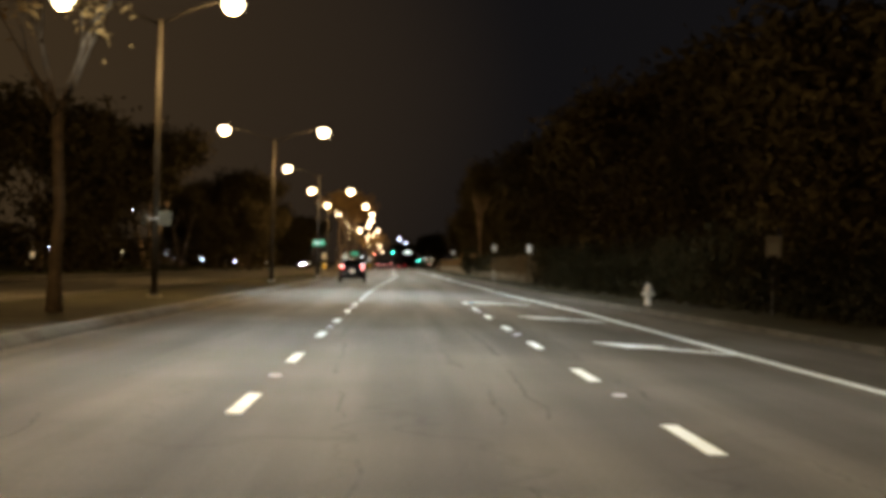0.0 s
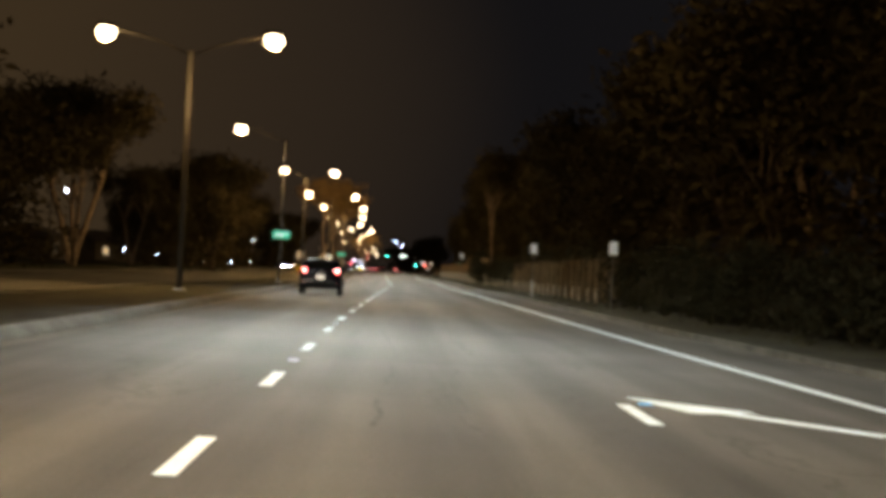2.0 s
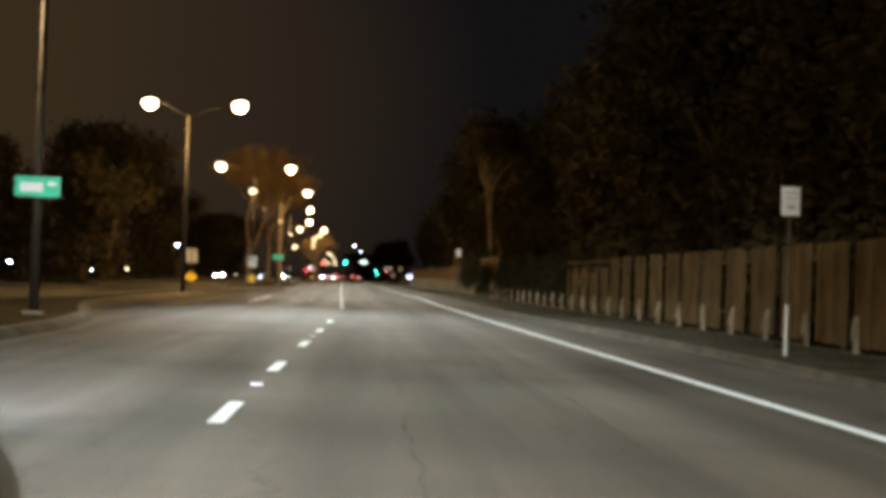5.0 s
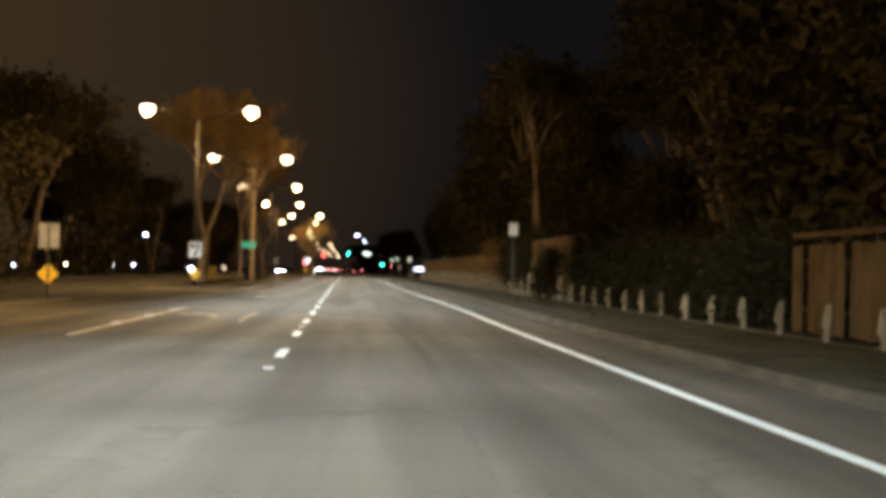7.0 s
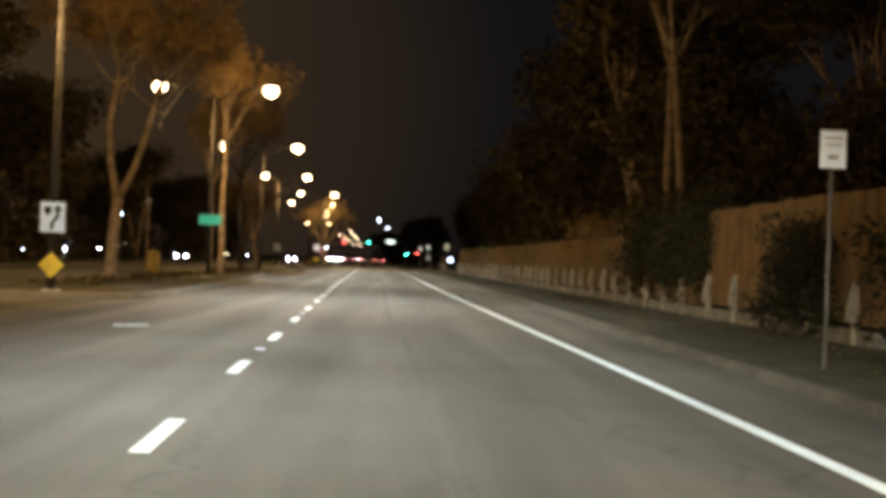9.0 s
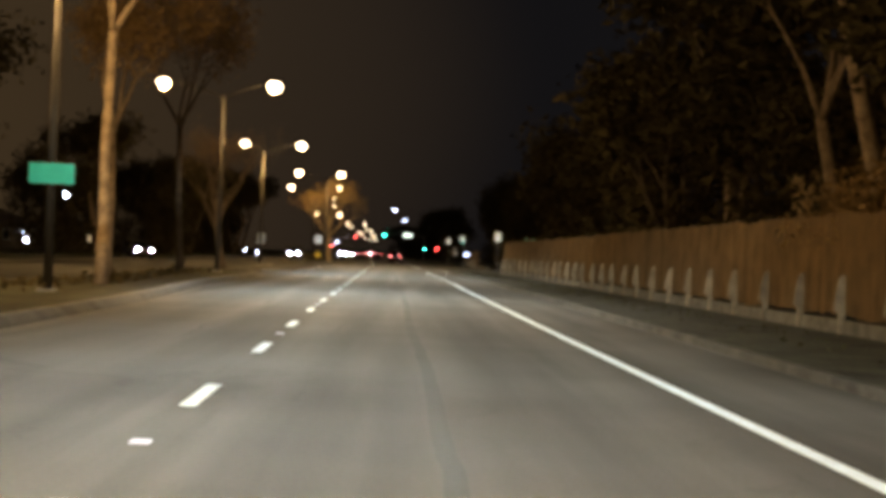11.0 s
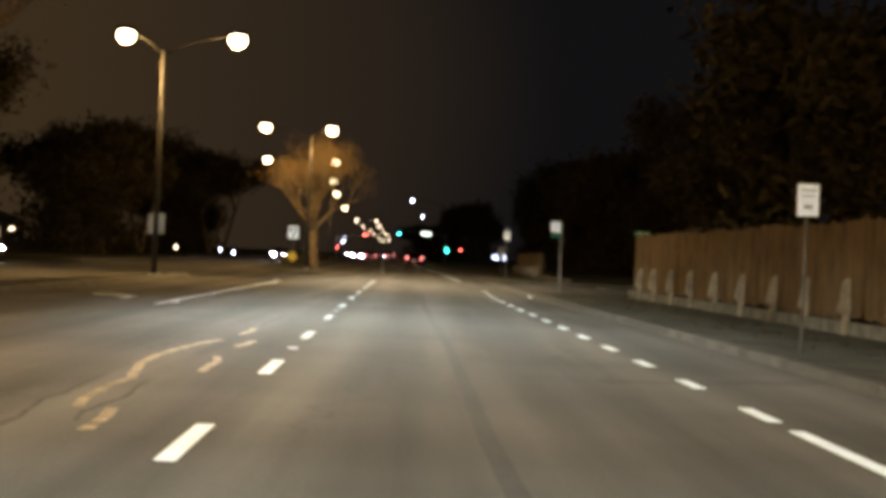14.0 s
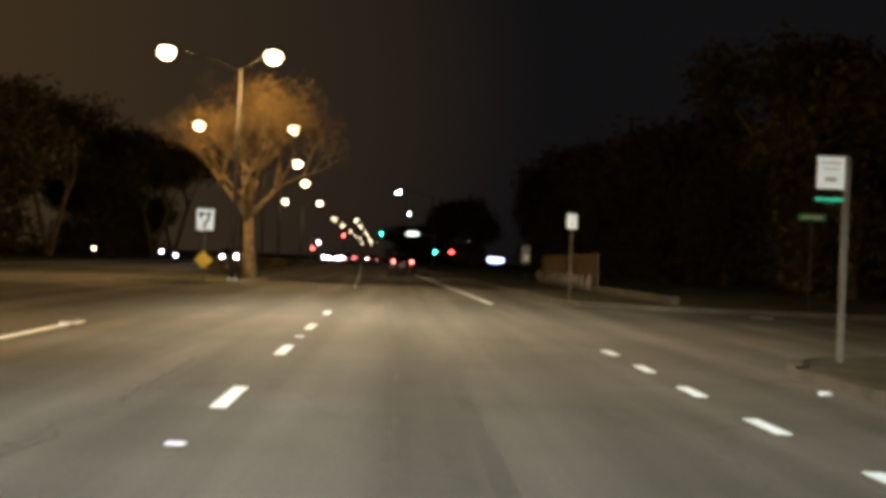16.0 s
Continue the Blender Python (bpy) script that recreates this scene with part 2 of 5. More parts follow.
TRIM = mat("black_trim", (0.02, 0.02, 0.022), rough=0.6, var=0.1, bump=0.1)


# ---- mesh helpers ----
def box(bm, x0, x1, y0, y1, z0, z1, bev=0.0):
    made = bmesh.ops.create_cube(bm, size=1)["verts"]
    for v in made:
        v.co = Vector(((x0 + x1) / 2 + v.co.x * (x1 - x0), (y0 + y1) / 2 + v.co.y * (y1 - y0), (z0 + z1) / 2 + v.co.z * (z1 - z0)))
    if bev:
        edges = list({e for v in made for e in v.link_edges})
        bmesh.ops.bevel(bm, geom=edges, offset=bev, segments=2, profile=0.6, affect="EDGES")
    return bm


def tube(bm, points, radii, sides=8, cap=True):
    """A round bar through points with a radius at each."""
    rings = []
    pts = [Vector(p) for p in points]
    for i, p in enumerate(pts):
        d = (pts[min(i + 1, len(pts) - 1)] - pts[max(i - 1, 0)]).normalized()
        u = d.cross(Vector((0, 0, 1)) if abs(d.z) < 0.9 else Vector((1, 0, 0))).normalized()
        w = d.cross(u)
        r = radii[i] if isinstance(radii, (list, tuple)) else radii
        rings.append([bm.verts.new(p + (u * math.cos(a) + w * math.sin(a)) * r) for a in (2 * math.pi * k / sides for k in range(sides))])
    for a, b in zip(rings, rings[1:]):
        for k in range(sides):
            bm.faces.new((a[k], a[(k + 1) % sides], b[(k + 1) % sides], b[k]))
    if cap:
        bm.faces.new(rings[0][::-1]), bm.faces.new(rings[-1])
    return bm


def link(name, bm, material, smooth=False):
    bmesh.ops.recalc_face_normals(bm, faces=bm.faces)
    me = bpy.data.meshes.new(name)
    bm.to_mesh(me)
    bm.free()
    me.materials.append(material)
    if smooth:
        for p in me.polygons:
            p.use_smooth = True
    return new(name, me)


def part(name, bm, material, parent, label="", smooth=False):
    ob = link(name, bm, material, smooth)
    ob.parent = parent
    if label:
        ob["label"] = label
    return ob


def empty(name, m, label, category, group=""):
    ob = new(name)
    ob.matrix_basis = m
    return tagged(ob, label, category, group)


def curve(knots):
    """A smooth function through (y, x) knots."""
    ys, xs = [k[0] for k in knots], [k[1] for k in knots]

    def f(y):
        if y <= ys[0]:
            return xs[0]
        for i in range(len(ys) - 1):
            if y <= ys[i + 1]:
                u = (y - ys[i]) / (ys[i + 1] - ys[i])
                d0 = (xs[i + 1] - xs[max(i - 1, 0)]) / (ys[i + 1] - ys[max(i - 1, 0)])
                j = min(i + 2, len(ys) - 1)
                d1 = (xs[j] - xs[i]) / (ys[j] - ys[i])
                h = ys[i + 1] - ys[i]
                return (2 * u**3 - 3 * u**2 + 1) * xs[i] + (u**3 - 2 * u**2 + u) * h * d0 + (-2 * u**3 + 3 * u**2) * xs[i + 1] + (u**3 - u**2) * h * d1
        return xs[-1]

    return f


# ---- the road's alignment ----
LINE = curve([(-80, 0), (75, 0.0), (106, 0.33), (121, 0.47), (143, 0.82), (164, 1.03), (178, 0.94), (193, 0.83), (208, 0.70), (251, 0.33), (266, 0.2), (295, 0.07), (325, -0.13), (354, -0.22), (390, -0.35), (434, -1.0), (520, -2.6), (700, -6.0), (1300, -18)])
EDGE = curve([(-80, 6.45), (20, 6.4), (50, 6.42), (69, 6.1), (95, 5.88), (117, 5.74), (154, 5.42), (181, 5.28), (198, 5.3), (248, 4.82), (290, 4.58), (302, 4.55), (320, 4.4), (342, 4.15), (353, 4.24), (378, 4.0), (434, 3.2), (520, 1.6), (700, -1.8), (1300, -13.8)])
KERB_R = curve([(-80, 8.8), (30, 8.7), (55, 8.2), (82, 7.75), (112, 7.6), (131, 7.7), (160, 6.9), (205, 6.75), (255, 6.75), (310, 6.35), (330, 6.0), (352, 5.9), (378, 6.4), (434, 5.6), (520, 4.2), (700, 0.8), (1300, -11.2)])
FENCE = curve([(-80, 12.5), (60, 11.6), (115, 10.8), (200, 10.7), (270, 10.6), (325, 10.3), (352, 9.8), (385, 10.4), (409, 10.6), (443, 11.0), (520, 9.0), (700, 5.6), (1300, -7)])
KERB_L = curve([(-80, -3.95), (140, -3.9), (228, -3.45), (262, -3.55), (280, -4.2), (303, -4.25), (388, -4.2), (434, -4.9), (520, -6.5), (700, -10), (1300, -22)])


def strip(bm, f0, f1, y0, y1, z, step=4.0, z1=None):
    n = max(1, int((y1 - y0) / step))
    prev = None
    for i in range(n + 1):
        y = y0 + (y1 - y0) * i / n
        cur = (bm.verts.new((f0(y), y, z)), bm.verts.new((f1(y), y, z if z1 is None else z1)))
        if prev:
            bm.faces.new((prev[0], prev[1], cur[1], cur[0]))
        prev = cur
    return bm


def ribbon(bm, fx, w, y0, y1, z0, z1, step=3.0):
    """A solid bar of width w that follows fx."""
    n = max(1, int((y1 - y0) / step))
    prev = None
    for i in range(n + 1):
        y = y0 + (y1 - y0) * i / n
        x = fx(y)
        cur = [bm.verts.new(p) for p in ((x - w / 2, y, z0), (x + w / 2, y, z0), (x + w / 2, y, z1), (x - w / 2, y, z1))]
        if prev:
            for k in range(4):
                bm.faces.new((prev[k], prev[(k + 1) % 4], cur[(k + 1) % 4], cur[k]))
        else:
            bm.faces.new(cur)
        prev = cur
    bm.faces.new(prev[::-1])
    return bm


# ---- ground, road, pavements ----
bm = bmesh.new()
box(bm, -2500, 2500, -900, 4200, -0.6, -0.05)
tagged(link("ground", bm, GRASS), "dark open ground of dry grass beside the road", "ground", kind="structure")

LEFT_SIDE = lambda y: KERB_L(y) - 13.6
bm = bmesh.new()
strip(bm, LEFT_SIDE, KERB_R, -80, 1300, 0.0)
strip(bm, lambda y: KERB_R(y), lambda y: 90.0, 347, 383, 0.0, step=3)
strip(bm, lambda y: -95.0, LEFT_SIDE, 200, 226, 0.0, step=3)
strip(bm, lambda y: -95.0, LEFT_SIDE, 360, 386, 0.0, step=3)
road = tagged(link("road", bm, ASPHALT), "worn grey asphalt road with cracks and wheel tracks", "road", kind="structure")


def slab(pts, z0=-0.02, z1=0.005):
    """A thin painted shape from its outline."""
    bm = bmesh.new()
    lo = [bm.verts.new((x, y, z0)) for x, y in pts]
    hi = [bm.verts.new((x, y, z1)) for x, y in pts]
    bm.faces.new(hi), bm.faces.new(lo[::-1])
    n = len(pts)
    for k in range(n):
        bm.faces.new((lo[k], lo[(k + 1) % n], hi[(k + 1) % n], hi[k]))
    return bm


PERIOD = 14.63


def dash(y0, y1, fx, w, material=PAINT, name="lane_dash"):
    a, b = fx(y0), fx(y1)
    part(name, slab([(a - w / 2, y0), (a + w / 2, y0), (b + w / 2, y1), (b - w / 2, y1)]), material, road)


def reflector(x, y, material=MARKER, w=0.065, top=0.009):
    bm = bmesh.new()
    v = [bm.verts.new(p) for p in ((x - w, y - 0.1, -0.02), (x + w, y - 0.1, -0.02), (x + w, y + 0.1, -0.02), (x - w, y + 0.1, -0.02),
                                   (x - w + 0.005, y - 0.09, top), (x + w - 0.005, y - 0.09, top), (x + w - 0.005, y + 0.09, top), (x - w + 0.005, y + 0.09, top))]
    for f in ((4, 5, 6, 7), (0, 1, 5, 4), (1, 2, 6, 5), (2, 3, 7, 6), (3, 0, 4, 7), (3, 2, 1, 0)):
        bm.faces.new([v[k] for k in f])
    part("road_reflector", bm, material, road)


def lane_row(fx, m0, m1, first, late=0.0):
    for k in range(m0, m1):
        y = first + k * PERIOD
        if 357 < y + 2.59 < 388:  # no lane line across the junction
            continue
        reflector(fx(y), y + late)
        dash(y + 2.59, y + 4.72, fx, 0.13)
        dash(y + 9.91, y + 12.04, fx, 0.13)


lane_row(LINE, -3, 9, 18.5)
lane_row(LINE, 0, 40, 163.7)
lane_row(lambda y: LINE(y) + 3.5, -3, 3, 16.1, 0.5)
reflector(3.72, 57.6, MARKER_BLUE)
part("edge_line", ribbon(bmesh.new(), EDGE, 0.13, -80, 301.5, -0.02, 0.005), PAINT, road)
part("edge_line", ribbon(bmesh.new(), EDGE, 0.13, 378, 1000, -0.02, 0.005), PAINT, road)
for i in range(15):
    y = 302.3 + 3.56 * i
    dash(y, y + 1.25, EDGE, 0.13)
part("turn_lane_line", ribbon(bmesh.new(), lambda y: -2.72 - (y - 172) * 0.006, 0.13, 172, 193, -0.02, 0.005), DULL_PAINT, road)
part("turn_lane_line", ribbon(bmesh.new(), lambda y: -3.88 + (y - 324) * 0.003, 0.12, 324, 356, -0.02, 0.005), PAINT, road)
for i in range(5):
    reflector(-3.7 - i * 0.03, 325.5 + 7.32 * i, w=0.09, top=0.03)
for i in range(3):
    reflector(-2.76 - i * 0.03, 178.0 + 5.6 * i, w=0.09, top=0.03)


def merge_arrow(x, y):
    """A long slanted merge arrow that points to the left lane."""
    part("merge_arrow", slab([(x + 1.6, y - 3.0), (x + 1.75, y - 2.9), (x + 0.75, y - 1.15), (x + 0.98, y - 0.95), (x - 0.1, y + 0.35), (x + 0.28, y - 1.3), (x + 0.58, y - 1.25)]), PAINT, road)


merge_arrow(4.65, 28.3)
merge_arrow(4.4, 42.6)
merge_arrow(3.75, 58.1)


def turn_arrow(x, y, material):
    part("turn_arrow", slab([(x, y), (x + 0.2, y), (x + 0.2, y + 1.6), (x - 0.35, y + 2.2), (x - 0.2, y + 2.6), (x - 1.0, y + 2.3), (x - 0.75, y + 1.5), (x - 0.55, y + 1.85), (x, y + 1.35)]), material, road)


bm = slab([(10.9, 374.5), (11.5, 374.9), (11.45, 375.3), (10.85, 374.9)])
part("side_street_line", bm, PAINT, road)
part("side_street_line", slab([(11.9, 375.1), (38, 397.5), (38, 397.7), (11.9, 375.25)]), OLD_PAINT, road)
turn_arrow(-5.2, 327, PAINT)
turn_arrow(-1.5, 184, OLD_PAINT)


def worn_stroke(x0, y0, x1, y1, bend, w):
    """What is left of an old painted line: a thin wandering stroke."""
    def f(y):
        u = (y - y0) / (y1 - y0)
        return x0 + (x1 - x0) * u + bend * math.sin(math.pi * u) + 0.05 * noise.noise((y * 0.9, x0, 2))
    part("worn_line", ribbon(bmesh.new(), f, w, y0, y1, -0.01, 0.004, step=0.4), OLD_PAINT, road)


for stroke in ((-0.47, 180.3, -0.57, 188.0, -0.05, 0.09), (-0.67, 299.4, -0.76, 301.0, 0.0, 0.1), (-1.05, 301.0, -1.15, 304.0, -0.05, 0.09), (-1.12, 303.8, -1.1, 311.2, -0.28, 0.1), (-0.62, 305.2, -0.72, 307.6, 0.03, 0.09), (-0.76, 309.8, -0.66, 311.3, 0.04, 0.1), (-1.0, 313.0, -1.0, 315.0, 0.05, 0.1)):
    worn_stroke(*stroke)
part("worn_line", slab([(-2.1, 212.95), (-1.6, 213.45), (-1.6, 213.7), (-2.1, 213.2)], z1=0.004), PAINT, road)


SEAM = mat("worn_joint", (0.054, 0.052, 0.049), spec=0.08, rough=0.95, var=0.22, scale=0.5, fine=16, bump=0.3, dist=0.004)
TAR = mat("tar_seal", (0.058, 0.056, 0.052), spec=0.08, rough=0.95, var=0.3, scale=2, fine=20, bump=0.3, dist=0.004)


def seam(x0, y0, y1, wobble, w, seed, broken=True, material=TAR):
    """A sealed crack that wanders along the lane."""
    f = lambda y: LINE(y) + x0 + wobble * (noise.noise((y * 0.06, seed, 0)) * 1.6 + 0.3 * noise.noise((y * 0.7, seed, 3)) + 0.12 * noise.noise((y * 2.5, seed, 5)))
    r = random.Random(seed)
    while y0 < y1:
        end = min(y1, y0 + r.uniform(2.0, 6.5)) if broken else y1
        part("sealed_crack", ribbon(bmesh.new(), f, w * r.uniform(0.7, 1.5), y0, end, -0.01, 0.003 if broken else 0.002, step=0.3), material, road)
        y0 = end + r.uniform(0.8, 4.5)


seam(2.0, 148, 347, 0.09, 0.12, 1.5, broken=False, material=SEAM)
for k, (x, a, b, q, w) in enumerate(((0.9, 8, 21, 0.6, 0.035), (1.9, 6, 30, 0.7, 0.03), (2.6, 14, 34, 0.5, 0.04), (0.5, 22, 48, 0.5, 0.03), (2.2, 38, 62, 0.7, 0.035), (1.2, 54, 84, 0.5, 0.03), (2.6, 66, 96, 0.6, 0.035),
                                     (-1.4, 10, 40, 0.8, 0.035), (3.9, 16, 44, 0.6, 0.03), (1.5, 92, 130, 0.5, 0.03), (2.9, 100, 150, 0.5, 0.03), (-1.5, 250, 330, 0.7, 0.05), (-0.9, 300, 352, 0.5, 0.04), (0.9, 250, 300, 0.4, 0.03), (1.2, 330, 372, 0.4, 0.04))):
    seam(x, a, b, q * 0.6, w * 1.1, 7.3 * k + 0.4)


def kerb_line(fx, y0, y1, w=0.18, h=0.12):
    tagged(link("kerb", ribbon(bmesh.new(), fx, w, y0, y1, -0.05, h), KERB_STONE), "grey concrete kerb along the roadway", "kerb", "kerbs", "structure")


kerb_line(lambda y: KERB_R(y) + 0.09, -80, 348.5)
kerb_line(lambda y: KERB_R(y) + 0.09, 381.5, 1000)
for side, y0, s in ((1, 348.5, 1), (1, 381.5, -1)):
    bm = bmesh.new()
    pts = [(KERB_R(y0) + 0.09 + 4 * (1 - math.cos(a)), y0 + s * 4 * math.sin(a)) for a in (math.pi / 2 * k / 8 for k in range(9))] + [(60, y0 + s * 4)]
    prev = None
    for i, (x, y) in enumerate(pts):
        a = math.pi / 2 * min(i, 8) / 8
        nx, ny = math.cos(a) * 0.09, -s * math.sin(a) * 0.09
        cur = [bm.verts.new(p) for p in ((x - nx, y - ny, -0.05), (x + nx, y + ny, -0.05), (x + nx, y + ny, 0.15), (x - nx, y - ny, 0.15))]
        if prev:
            for k in range(4):
                bm.faces.new((prev[k], prev[(k + 1) % 4], cur[(k + 1) % 4], cur[k]))
        prev = cur
    tagged(link("kerb", bm, KERB_STONE), "rounded concrete kerb at a side street corner", "kerb", "kerbs", "structure")


def verge(y0, y1):
    bm = bmesh.new()
    strip(bm, lambda y: FENCE(y) + 0.5, lambda y: FENCE(y) + 60, y0, y1, 0.06, z1=0.3)
    tagged(link("ground", bm, DIRT), "dark bare ground under trees behind the fence", "ground", kind="structure")
    bm = bmesh.new()
    strip(bm, lambda y: KERB_R(y) + 0.17, lambda y: FENCE(y) + 0.5, y0, y1, 0.13, z1=0.06)
    tagged(link("verge", bm, DIRT), "bare dirt and dry weeds between kerb and fence", "verge", kind="structure")


verge(-80, 348.5)
verge(381.5, 1000)
for y0, s in ((348.5, 1), (381.5, -1)):
    bm = bmesh.new()
    bend = lambda y: KERB_R(y0) + 0.18 + 4 * (1 - math.sqrt(max(0.0, 1 - ((y - y0) / 4) ** 2)))
    strip(bm, bend, lambda y: 62.0, min(y0, y0 + 3.98 * s), max(y0, y0 + 3.98 * s), 0.13, step=0.25)
    tagged(link("verge", bm, DIRT), "bare dirt verge at a side street corner", "verge", kind="structure")


# ---- planted medians with rounded noses ----
def median(outline):
    n = len(outline)
    bm = bmesh.new()
    c = Vector((sum(p[0] for p in outline) / n, sum(p[1] for p in outline) / n))
    rings = []
    for off, z in ((0, -0.05), (0.0, 0.03), (0.13, 0.15), (0.16, 0.16), (0.3, 0.16), (0.31, 0.12)):
        ring = []
        for i, p in enumerate(outline):
            a, b = Vector(outline[i - 1]), Vector(outline[(i + 1) % n])
            t = (b - a).normalized()
            q = Vector(p) + Vector((-t.y, t.x)) * off
            ring.append(bm.verts.new((q.x, q.y, z)))
        rings.append(ring)
    for a, b in zip(rings, rings[1:]):
        for k in range(n):
            bm.faces.new((a[k], a[(k + 1) % n], b[(k + 1) % n], b[k]))
    inner = [v.co.copy() for v in rings[-1]]
    kerb = tagged(link("median_kerb", bm, CONCRETE), "grey concrete kerb round a planted median", "median kerb", "median kerbs", "structure")
    # concrete gutter pan at the kerb's foot
    bm = bmesh.new()
    for i in range(n):
        a, b = Vector(outline[i - 1]), Vector(outline[(i + 1) % n])
        t = (b - a).normalized()
        for off, z in ((0.0, 0.008), (-0.3, 0.004)):
            q = Vector(outline[i]) + Vector((-t.y, t.x)) * off
            bm.verts.new((q.x, q.y, z))
    v = list(bm.verts)
    for k in range(n):
        j = (k + 1) % n
        bm.faces.new((v[2 * k], v[2 * k + 1], v[2 * j + 1], v[2 * j]))
    part("gutter_pan", bm, GUTTER, kerb)
    bm = bmesh.new()
    bm.faces.new([bm.verts.new((v.x, v.y, 0.115)) for v in inner])
    bmesh.ops.triangulate(bm, faces=bm.faces)
    tagged(link("median_bed", bm, DIRT), "dry grass and leaf litter on a median", "median", "medians", "structure")


def median_outline(right, left, y0, y1, step=8):
    """Counter-clockwise outline; both ends rounded."""
    n = max(2, int((y1 - y0) / step))
    up = [(right(y0 + (y1 - y0) * i / n), y0 + (y1 - y0) * i / n) for i in range(n + 1)]
    down = [(left(y0 + (y1 - y0) * i / n), y0 + (y1 - y0) * i / n) for i in range(n, -1, -1)]

    def cap(p, q, s):
        cx, w = (p[0] + q[0]) / 2, abs(p[0] - q[0]) / 2
        return [(cx + s * w * math.cos(a), p[1] + s * w * 1.2 * math.sin(a)) for a in (math.pi * k / 10 for k in range(1, 10))]
    return up + cap(up[-1], down[0], 1) + down + cap(down[-1], up[0], -1)


BAY_1 = curve([(-80, -3.95), (130, -3.9), (140, -4.2), (156, -6.4), (196, -6.6)])
BAY_2 = curve([(231, -3.45), (262, -3.55), (280, -4.2), (303, -4.3), (309, -4.7), (318, -6.9), (326, -7.3), (357, -7.4)])
median(median_outline(BAY_1, lambda y: -8.7, -80, 196, 6))
median(median_outline(BAY_2, lambda y: -8.9, 229.5, 357, 3))
median(median_outline(KERB_L, lambda y: KERB_L(y) - 4.9, 391, 980))

# far side of the oncoming roadway
for y0, y1 in ((-80, 198), (228, 358), (388, 1000)):
    kerb_line(lambda y: LEFT_SIDE(y) - 0.09, y0, y1)
    bm = bmesh.new()
    strip(bm, lambda y: LEFT_SIDE(y) - 1.9, lambda y: LEFT_SIDE(y) - 0.18, y0, y1, 0.13)
    tagged(link("pavement", bm, CONCRETE), "pale concrete footway across the road", "pavement", kind="structure")
    bm = bmesh.new()
    strip(bm, lambda y: LEFT_SIDE(y) - 60, lambda y: LEFT_SIDE(y) - 1.9, y0, y1, 0.3, z1=0.12)
    tagged(link("lawn", bm, GRASS), "dark lawn and bare soil beside the footway", "lawn", kind="structure")


# ---- street lamps on the median ----
def spot_beam(eye, target, watts, opening, squash, colour):
    light = bpy.data.lights.new("street_light", "SPOT")
    light.energy, light.color = watts, colour
    light.spot_size, light.spot_blend, light.shadow_soft_size = radians(opening), 1.0, 0.2
    new("street_light", light).matrix_basis = look(eye, target) @ Matrix.Diagonal((1, squash, 1, 1))


def street_lamp(x, y, arm_r=2.5, arm_l=2.6, height=8.95, lit=True, z=0.115, power=1.0, bowl=0.33):
    lamp = empty("street_lamp", pose(x, y, z), "tall metal street lamp with curved arms, lit warm white", "street lamp", "street lamps")
    bm = bmesh.new()
    tube(bm, [(0, 0, 0), (0, 0, 4), (0, 0, height - 0.7)], [0.11, 0.09, 0.065], 10)
    part("pole", bm, POLE, lamp, smooth=True)
    bm = bmesh.new()
    box(bm, -0.2, 0.2, -0.2, 0.2, 0, 0.06, 0.01)
    part("base_plate", bm, STEEL, lamp)
    for s, a in ((1, arm_r), (-1, arm_l)):
        if not a:
            continue
        bm = bmesh.new()
        pts = [(s * a * u, 0, height - 0.85 + 0.75 * math.sin(u * math.pi / 2)) for u in (0, 0.15, 0.35, 0.6, 0.85, 1)]
        tube(bm, pts, [0.035, 0.032, 0.029, 0.026, 0.024, 0.022], 7)
        part("arm", bm, ARM, lamp, smooth=True)
        bm = bmesh.new()
        box(bm, s * a - 0.3, s * a + 0.3, -0.26, 0.26, height - 0.06, height + 0.1, 0.05)
        head = part("lamp_head", bm, ARM, lamp)
        bm = bmesh.new()
        bmesh.ops.create_uvsphere(bm, u_segments=18, v_segments=10, radius=1)
        for v in bm.verts:
            v.co = Vector((s * a + v.co.x * bowl, v.co.y * bowl, height - 0.2 + v.co.z * bowl * 0.9))
        lens = part("lens", bm, LENS, head, "glowing warm-white lens", smooth=True)
        lens.visible_shadow = False
        if lit:
            eye = (x + s * a, y, z + height - 0.6)
            # the drop bowl spills a little light to all sides
            light = bpy.data.lights.new("bowl_light", "POINT")
            light.energy, light.color, light.shadow_soft_size = BOWL_WATTS * (0.6 if y > 400 else 1.9 if s < 0 and y > 150 else 1.0), (1.0, 0.62, 0.24), 0.2
            new("bowl_light", light).matrix_basis = pose(*eye)
            if s > 0 or not arm_r:
                # spots across and along the near roadway; cool ones imitate the camera car's headlights
                for ax, ay, watts, opening, squash in BEAMS if y < 400 else BEAMS[:1]:
                    for w in (-1, 1) if 0 < ay and y < 390 else (-1,):  # the last lamp before the tree throws back only
                        spot_beam(eye, (ax, y + ay * w + 0.001, 0), watts * power, opening, squash, BEAM_COLOUR[1 if (ay > 10 or y > 350 and w < 0) and (y < 350 or y < 390 and (w < 0 or ay < 22)) else 0])
                # added long spot ahead that lights sign faces in place of headlights
                if y < 390:
                    spot_beam(eye, (2.5, y + 46.0, 1.5), SIGN_FILL_BEAM * power, 34, 0.29, BEAM_COLOUR[1])
            else:
                for w in (-1, 1):
                    spot_beam(eye, (eye[0] - 2.0, y + 9.0 * w, 0), 2400.0 * power, 78, 1.0, BEAM_COLOUR[-1])
    return lamp


